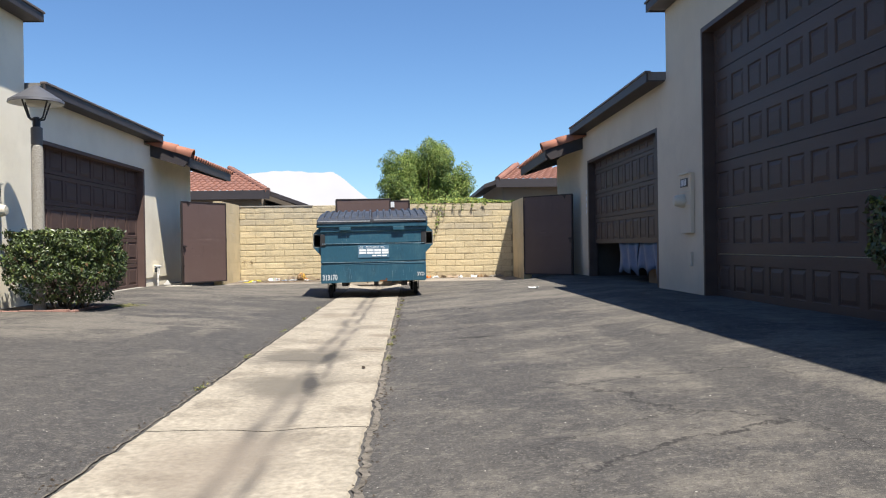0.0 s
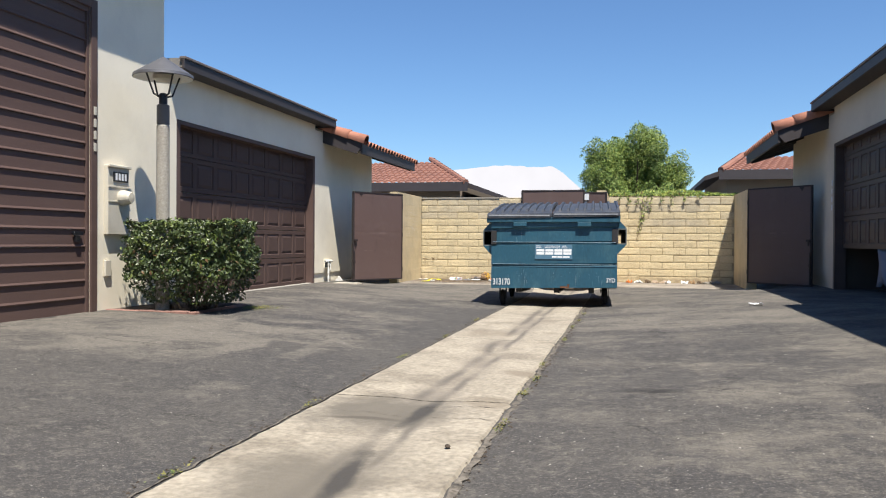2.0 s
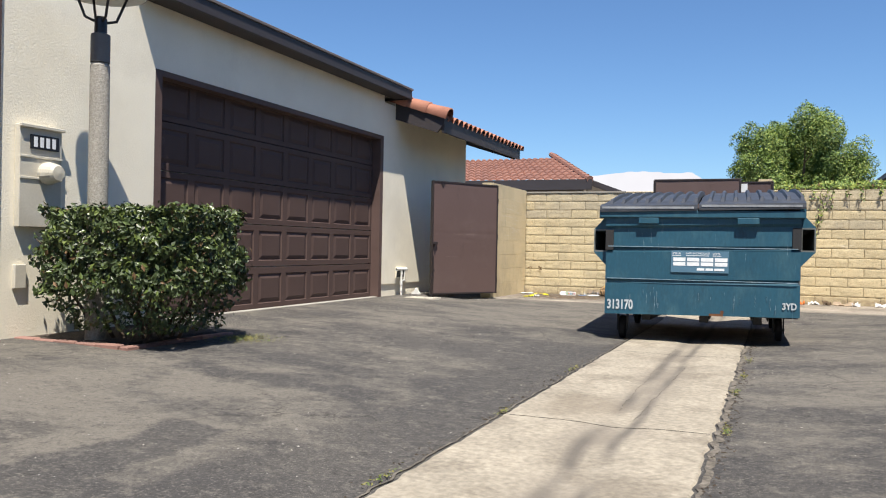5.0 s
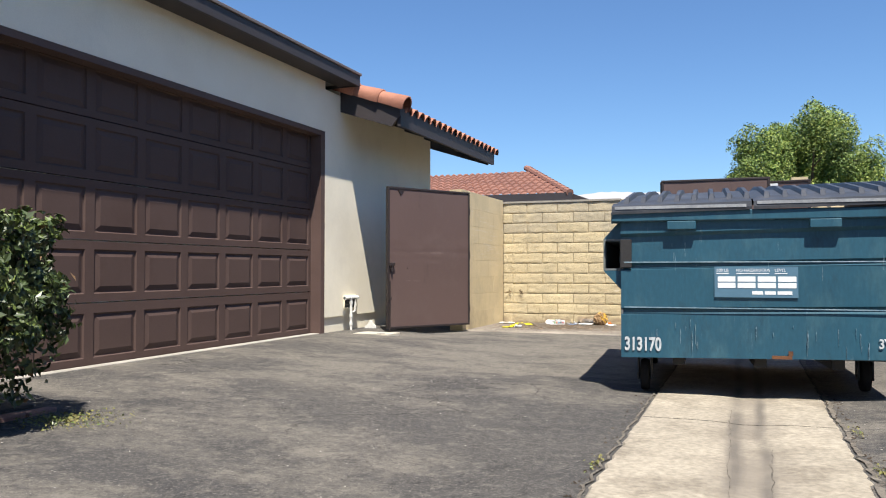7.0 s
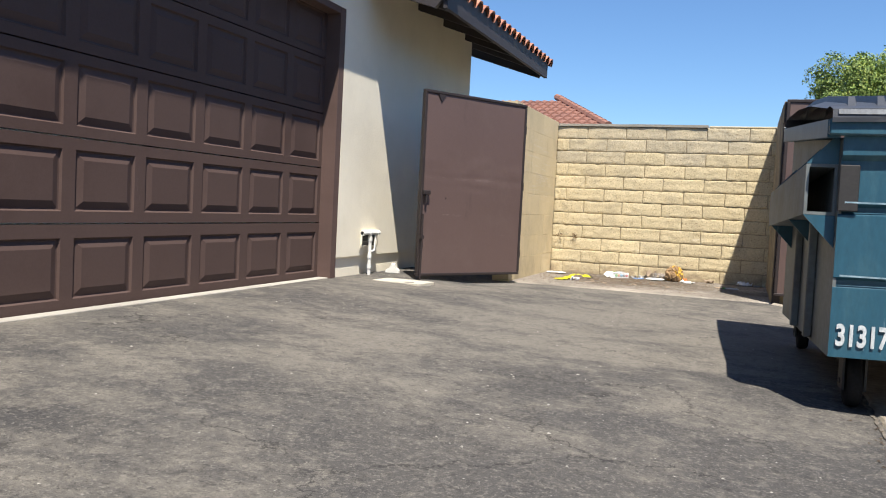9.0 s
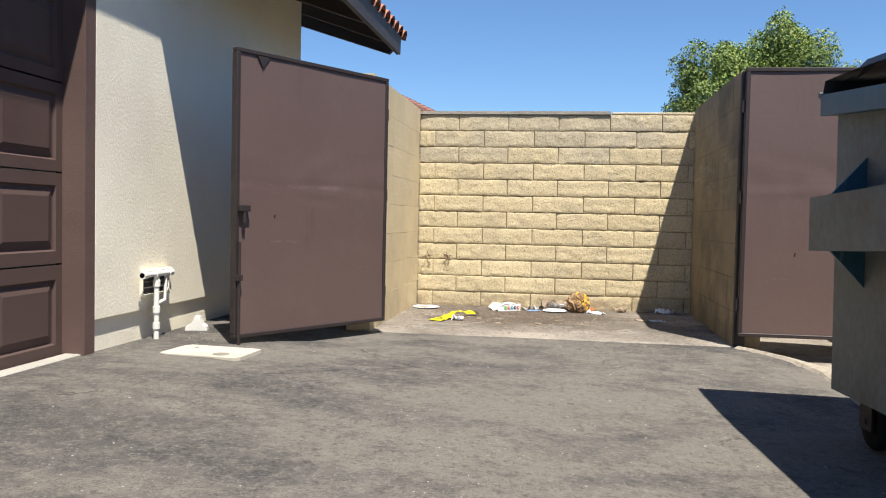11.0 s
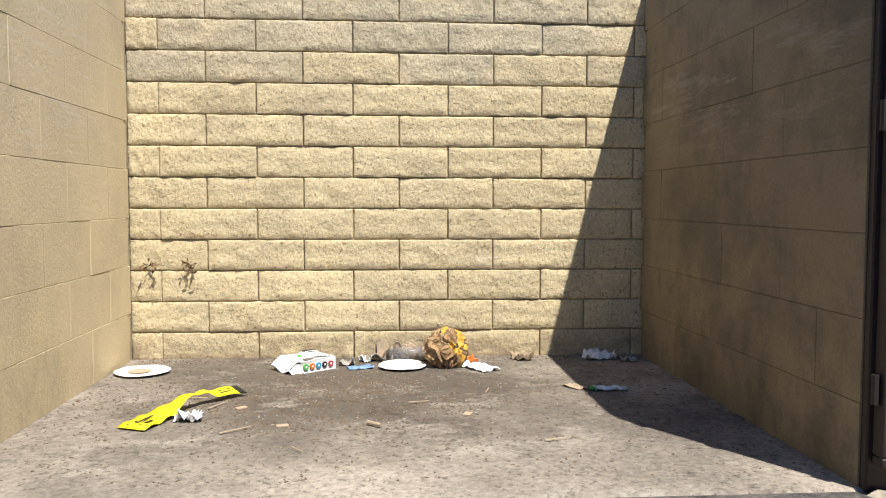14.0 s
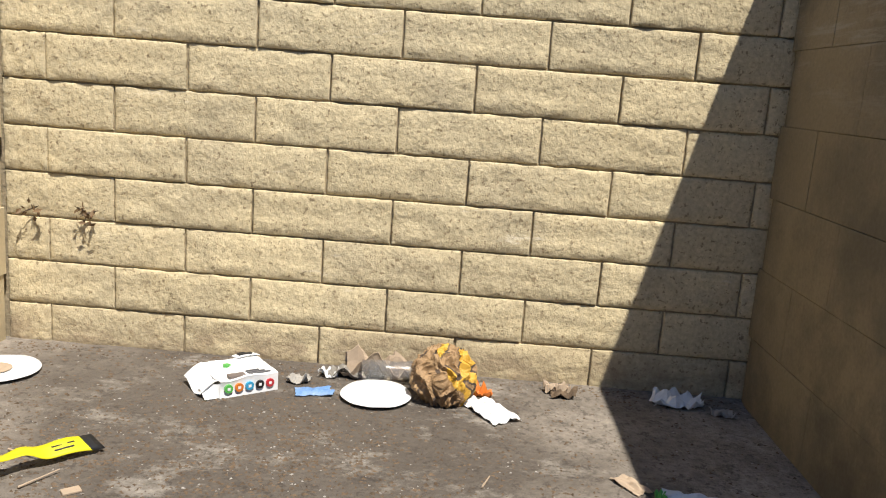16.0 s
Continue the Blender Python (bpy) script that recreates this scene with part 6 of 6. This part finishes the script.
bg = thing("paper_bag", "crumpled brown paper bag with yellow print", "paper bag", (-2.062, 17.36, SLAB_Z))
bm = bmesh.new()
bmesh.ops.create_icosphere(bm, subdivisions=6, radius=1.0)
for v in bm.verts:
    d = v.co.normalized()
    w = d + Vector((noise.noise(d * 1.5), noise.noise(d * 1.5 + Vector((7, 0, 0))), noise.noise(d * 1.5 + Vector((0, 7, 0))))) * 0.35
    fold = abs(noise.noise(Vector((w.x * 2.6, w.y * 2.6, w.z * 1.1)))) * 0.5 + abs(noise.noise(Vector((w.x * 5.5, w.y * 5.5, w.z * 2.2 + 3)))) * 0.24 + abs(noise.noise(w * 9.0)) * 0.06
    v.co = Vector((d.x * 0.082, d.y * 0.07, d.z * 0.08)) * (1.2 - fold * 0.8)
    v.co.z = max(v.co.z + 0.07, 0.0)
bagob = part("bag", bm, [M_BAG, M_BAG_Y, M_BARK], bg)
for f in bagob.data.polygons:
    c = f.center
    if c.x + 0.35 * c.z + 0.04 * noise.noise(c * 14) > 0.052:
        k = noise.noise(c * 26 + Vector((5, 0, 0)))
        f.material_index = 1 if k > -0.12 else 2 if k > -0.3 else 0
    elif noise.noise(c * 30 + Vector((1, 9, 0))) > 0.42:
        f.material_index = 2


def crumple(name, label, x, y, sx, sy, h, material, seed, cat="litter", rz=0.0):
    t = thing(name, label, cat, (x, y, SLAB_Z + 0.001 if y > SLAB_Y else lie(x, y) + 0.012), rz)
    V, F = [], []
    n = 15
    for j in range(n):
        for i in range(n):
            u, v = i / (n - 1) * 2 - 1, j / (n - 1) * 2 - 1
            k = 1 + 0.25 * noise.noise((u * 1.5, v * 1.5, seed))
            V.append((u * sx * k, v * sy * k, 0.002 + h * abs(noise.noise((u * 1.3, v * 1.3, seed * 3.3)) + 0.3 * noise.noise((u * 3.1, v * 3.1, seed)) + 0.12 * noise.noise((u * 7, v * 7, seed)))))
    F = [(j * n + i, j * n + i + 1, (j + 1) * n + i + 1, (j + 1) * n + i) for j in range(n - 1) for i in range(n - 1)]
    o = from_lists("sheet", V, F, material, t)
    m = o.modifiers.new("thickness", "SOLIDIFY")
    m.thickness = 0.0015
    return t


crumple("paper_scrap", "torn white paper napkin by the bag", -1.93, 17.3, 0.042, 0.075, 0.035, M_PAPER, 1, rz=35)
crumple("paper_scrap", "brown kraft paper wrapper behind a plate", -2.24, 17.5, 0.11, 0.035, 0.13, M_KRAFT, 2)
crumple("paper_scrap", "torn grey card flap near the wall", -2.33, 17.49, 0.06, 0.035, 0.06, M_CAP, 3)
crumple("card_packet", "flattened blue printed card packet", -2.414, 17.337, 0.05, 0.03, 0.012, M_BLUE, 4, rz=12)
crumple("tissue", "small white crumpled tissue", -2.395, 17.47, 0.025, 0.02, 0.04, M_PAPER, 5)
crumple("tissue", "crumpled grey plastic film scrap", -2.47, 17.41, 0.03, 0.025, 0.04, M_GRIT, 15)
crumple("tissue", "crumpled white tissue lying in shade", -1.392, 17.475, 0.075, 0.035, 0.07, M_PAPER, 6)
crumple("wrapper", "small grey torn wrapper in shade", -1.28, 17.42, 0.03, 0.02, 0.03, M_GRIT, 16)
crumple("wrapper", "green and white printed snack packet", -1.5, 16.9, 0.055, 0.022, 0.025, M_PAPER, 7, rz=-4)
crumple("wrapper", "small shiny green packet end", -1.567, 16.905, 0.012, 0.02, 0.02, M_GREEN, 17, rz=-4)
crumple("wrapper", "torn brown wrapper on the slab", -1.625, 16.95, 0.045, 0.022, 0.014, M_KRAFT, 8, rz=-55)
crumple("wrapper", "small orange wrapper by the wall", -1.965, 17.42, 0.035, 0.02, 0.05, M_ORANGE, 9)
crumple("dry_leaf", "single curled brown dry leaf", -1.737, 17.49, 0.035, 0.018, 0.05, M_KRAFT, 18)
crumple("plastic_cup", "crushed white cup on yellow tape", -2.915, 16.585, 0.042, 0.03, 0.075, M_PAPER, 10)
crumple("dry_leaf_heap", "small brown leaf heap near the wall", -1.72, 17.46, 0.035, 0.02, 0.035, M_DEBRIS, 11)
crumple("paper_scrap", "white scrap lying on the asphalt", 2.0, 11.6, 0.07, 0.03, 0.03, M_PAPER, 12)
for k, (x, mm, w) in enumerate(((0.62, M_ORANGE, 0.05), (0.78, M_PAPER, 0.07), (1.15, M_KRAFT, 0.12), (1.3, M_PAPER, 0.05), (1.6, M_PAPER, 0.06), (1.72, M_BAG, 0.05), (1.86, M_DEBRIS, 0.05), (2.0, M_CAP, 0.12), (2.12, M_CAP, 0.09), (0.95, M_DEBRIS, 0.05))):
    crumple("paper_scrap", "crumpled litter along the wall's foot", x, 17.38, w, 0.045, 0.09, mm, 30 + k)

bo = thing("plastic_bottle", "crushed clear plastic bottle by the bag", "bottle", (-2.2, 17.465, SLAB_Z + 0.034), 8)
bm = bmesh.new()
lathe(bm, [(0.0, -0.1), (0.03, -0.1), (0.032, -0.03), (0.027, 0.0), (0.032, 0.04), (0.024, 0.07), (0.012, 0.09), (0.012, 0.11), (0.0, 0.11)], 14)
bmesh.ops.transform(bm, matrix=pose(0, 0, 0, 0, 90, 0), verts=bm.verts)
part("bottle", bm, M_GLASS, bo, smooth=True)

tape = thing("barrier_tape", "twisted strip of printed yellow barrier tape", "tape", (-3.06, 16.48, SLAB_Z + 0.002))
line = [(0.0, 0.0, 0.05), (0.022, 0.075, 0.052), (0.05, 0.155, 0.05), (0.085, 0.215, 0.024), (0.13, 0.28, 0.013), (0.175, 0.34, 0.018), (0.25, 0.425, 0.021)]


def along(t):
    """Middle, half width and height of the tape at a share of its length."""
    k = min(int(t * 6), 5)
    f = t * 6 - k
    x, y, w = (a + (b - a) * f for a, b in zip(line[k], line[k + 1]))
    return x, y, w, 0.004 + 0.022 * math.exp(-((t - 0.62) / 0.2) ** 2) + 0.006 * math.sin(t * 19) ** 2


def tape_point(t, v):
    x, y, w, z = along(t)
    lean = 0.55 * smooth((t - 0.62) / 0.2)
    return (x - 0.93 * w * v, y + 0.38 * w * v, z + w * v * lean + 0.014 * smooth((t - 0.35) / 0.25) + 0.004 * noise.noise((t * 9, v, 1)))


V = [tape_point(i / 48, v) for i in range(49) for v in (-1, -0.5, 0, 0.5, 1)]
F = [(5 * i + j, 5 * i + j + 1, 5 * i + j + 6, 5 * i + j + 5) for i in range(48) for j in range(4)]
o = from_lists("strip", V, F, [M_YELLOW, M_BLACK], tape, idx=[1 if i > 45 else 0 for i in range(48) for j in range(4)], smooth=True)
o.modifiers.new("thickness", "SOLIDIFY").thickness = 0.001
for k, (t0, t1, v) in enumerate(((0.06, 0.2, -0.35), (0.08, 0.26, 0.05), (0.05, 0.16, 0.45), (0.86, 0.93, 0.2), (0.86, 0.92, -0.3))):
    q = [tape_point(t0, v), tape_point(t1, v), tape_point(t1, v + 0.16), tape_point(t0, v + 0.16)]
    V = [(x, y, z + h) for h in (0.0012, 0.0022) for x, y, z in q]
    from_lists("print_bar", V, [(0, 1, 2, 3), (4, 5, 6, 7), (0, 1, 5, 4), (1, 2, 6, 5), (2, 3, 7, 6), (3, 0, 4, 7)], M_BLACK, tape)
st = thing("cigarette_end", "short pale brown stub on the slab", "litter", (-2.345, 16.48, SLAB_Z + 0.01), -40)
part("stub", tube(bmesh.new(), (-0.026, 0, 0), (0.026, 0, 0), 0.006, 8), M_KRAFT, st)


def scatter(name, label, spots, material, parent=None, seed=1):
    """Loose chips, seeds and grit: small uneven tetrahedra lying on the ground."""
    rg = random.Random(seed)
    V, F = [], []
    for x, y, z, s in spots:
        k = len(V)
        a = rg.uniform(0, 6.28)
        for j in range(3):
            t = a + j * 2.09 + rg.uniform(-0.4, 0.4)
            r = s * rg.uniform(0.6, 1.4)
            V.append((x + math.cos(t) * r * rg.uniform(0.6, 1.8), y + math.sin(t) * r, z))
        V.append((x, y, z + s * rg.uniform(0.4, 1.0)))
        F += [(k, k + 1, k + 3), (k + 1, k + 2, k + 3), (k + 2, k, k + 3)]
    o = from_lists(name, V, F, material)
    return tagged(o, label, "debris", kind="stuff")


sp_ = []
while len(sp_) < 7000:
    x, y = rl.uniform(-3.36, -1.2), rl.uniform(16.0, 17.55)
    dens = math.exp(-((x + 2.5) / 0.55) ** 2 - ((y - 16.9) / 0.4) ** 2) + 0.5 * math.exp(-((y - 17.55) / 0.08) ** 2) + 0.06
    if rl.random() < dens * (0.6 + 0.8 * max(0, noise.noise((x * 5, y * 5, 0)) + 0.4)):
        sp_.append((x, y, SLAB_Z, rl.uniform(0.0016, 0.0058)))
scatter("seed_debris", "brown seed husks and dirt on the slab", sp_[:6100], M_DEBRIS, seed=2)
scatter("grit", "pale gravel bits on the slab", [(x, y, z, r * 0.6) for x, y, z, r in sp_[6100:]], M_GRIT, seed=3)
sp_ = []
while len(sp_) < 1100:
    x, y = rl.uniform(-4.2, 3.0), rl.uniform(1.0, 15.8)
    if -0.95 < x < 0.12:
        continue
    if noise.noise((x * 0.8, y * 0.8, 9)) > rl.uniform(-0.5, 0.6):
        sp_.append((x, y, lie(x, y) + 0.003, rl.uniform(0.002, 0.0055)))
scatter("loose_gravel", "loose pale gravel bits on the asphalt", sp_, M_GRIT, seed=4)

# twigs and chips on the slab
for k, (x, y, L, a) in enumerate(((-2.86, 16.75, 0.09, 60), (-2.75, 16.45, 0.1, 35), (-2.2, 16.75, 0.07, 5), (-2.95, 16.85, 0.08, -20), (-1.95, 16.9, 0.05, 70), (-1.83, 16.3, 0.07, 15), (-2.55, 16.25, 0.05, 130))):
    t = thing("twig", "thin dry twig on the slab", "twig", (x, y, SLAB_Z + 0.005), a)
    part("stem", tube(bmesh.new(), (-L / 2, 0, 0), (L / 2, 0, 0.004), 0.0026, 6, 0.0014), M_KRAFT, t)
for x, y, a in ((-2.62, 16.5, 15), (-2.78, 16.72, 40), (-2.05, 16.6, 70)):
    t = thing("wood_chip", "small flat brown chip on the slab", "chip", (x, y, SLAB_Z), a)
    part("chip", boxes((-0.018, 0.018, -0.012, 0.012, 0, 0.005), bev=0.001), M_KRAFT, t)


# weeds along the gutter's edges and by the planter
def weeds(label, x, y, rx, ry, n, seed, h=0.03):
    rg = random.Random(seed)
    z = lie(x, y) + 0.004
    t = thing("weed", label, "weed", (x, y, z))
    sp = [(Vector((rg.gauss(0, rx), rg.gauss(0, ry), rg.uniform(0, h))), (0, 0, 1)) for _ in range(n)]
    leaf_cloud("leaves", sp, [rg.uniform(0.004, 0.0095) for _ in sp], [M_MOSS, M_LEAF_Y], t, rg, "", lambda p, r: 1 if r.random() < 0.3 else 0)


weeds("low yellow-green weed patch beside the planter", -3.17, 9.93, 0.11, 0.1, 800, 1, 0.024)
for k, (x, y) in enumerate(((-0.91, 5.86), (0.1, 9.95), (-0.9, 8.85), (0.09, 6.4), (0.1, 6.9), (0.08, 7.5), (-0.92, 7.6), (0.1, 5.6), (0.11, 8.9), (-0.91, 4.6), (0.12, 10.6), (0.13, 11.4), (-0.92, 10.4))):
    weeds("small weed tuft in the gutter's edge joint", x, y, 0.012, 0.06, 55, 40 + k, 0.016)
weeds("small weed tuft below the open gate", -3.4, 15.75, 0.05, 0.02, 60, 70, 0.03)
rk = thing("stone", "small dark stone on the gutter", "stone", (-0.05, 5.16, 0.012))
bm = bmesh.new()
bmesh.ops.create_icosphere(bm, subdivisions=2, radius=0.012)
for v in bm.verts:
    v.co = v.co * (1 + 0.3 * noise.noise(v.co * 60))
    v.co.z = max(v.co.z * 0.8 + 0.007, 0)
part("pebble", bm, M_SOIL, rk)
# worn edge where the asphalt meets the gutter: crumbled pieces
sp_ = []
for _ in range(900):
    y = rl.uniform(1, 12.5)
    side = rl.random() < 0.65
    sp_.append(((0.11 if side else -0.93) + rl.gauss(0, 0.025), y, 0.004, rl.uniform(0.003, 0.009)))
scatter("crumbled_edge", "crumbled asphalt edge along the gutter", sp_, M_SOIL, seed=6)
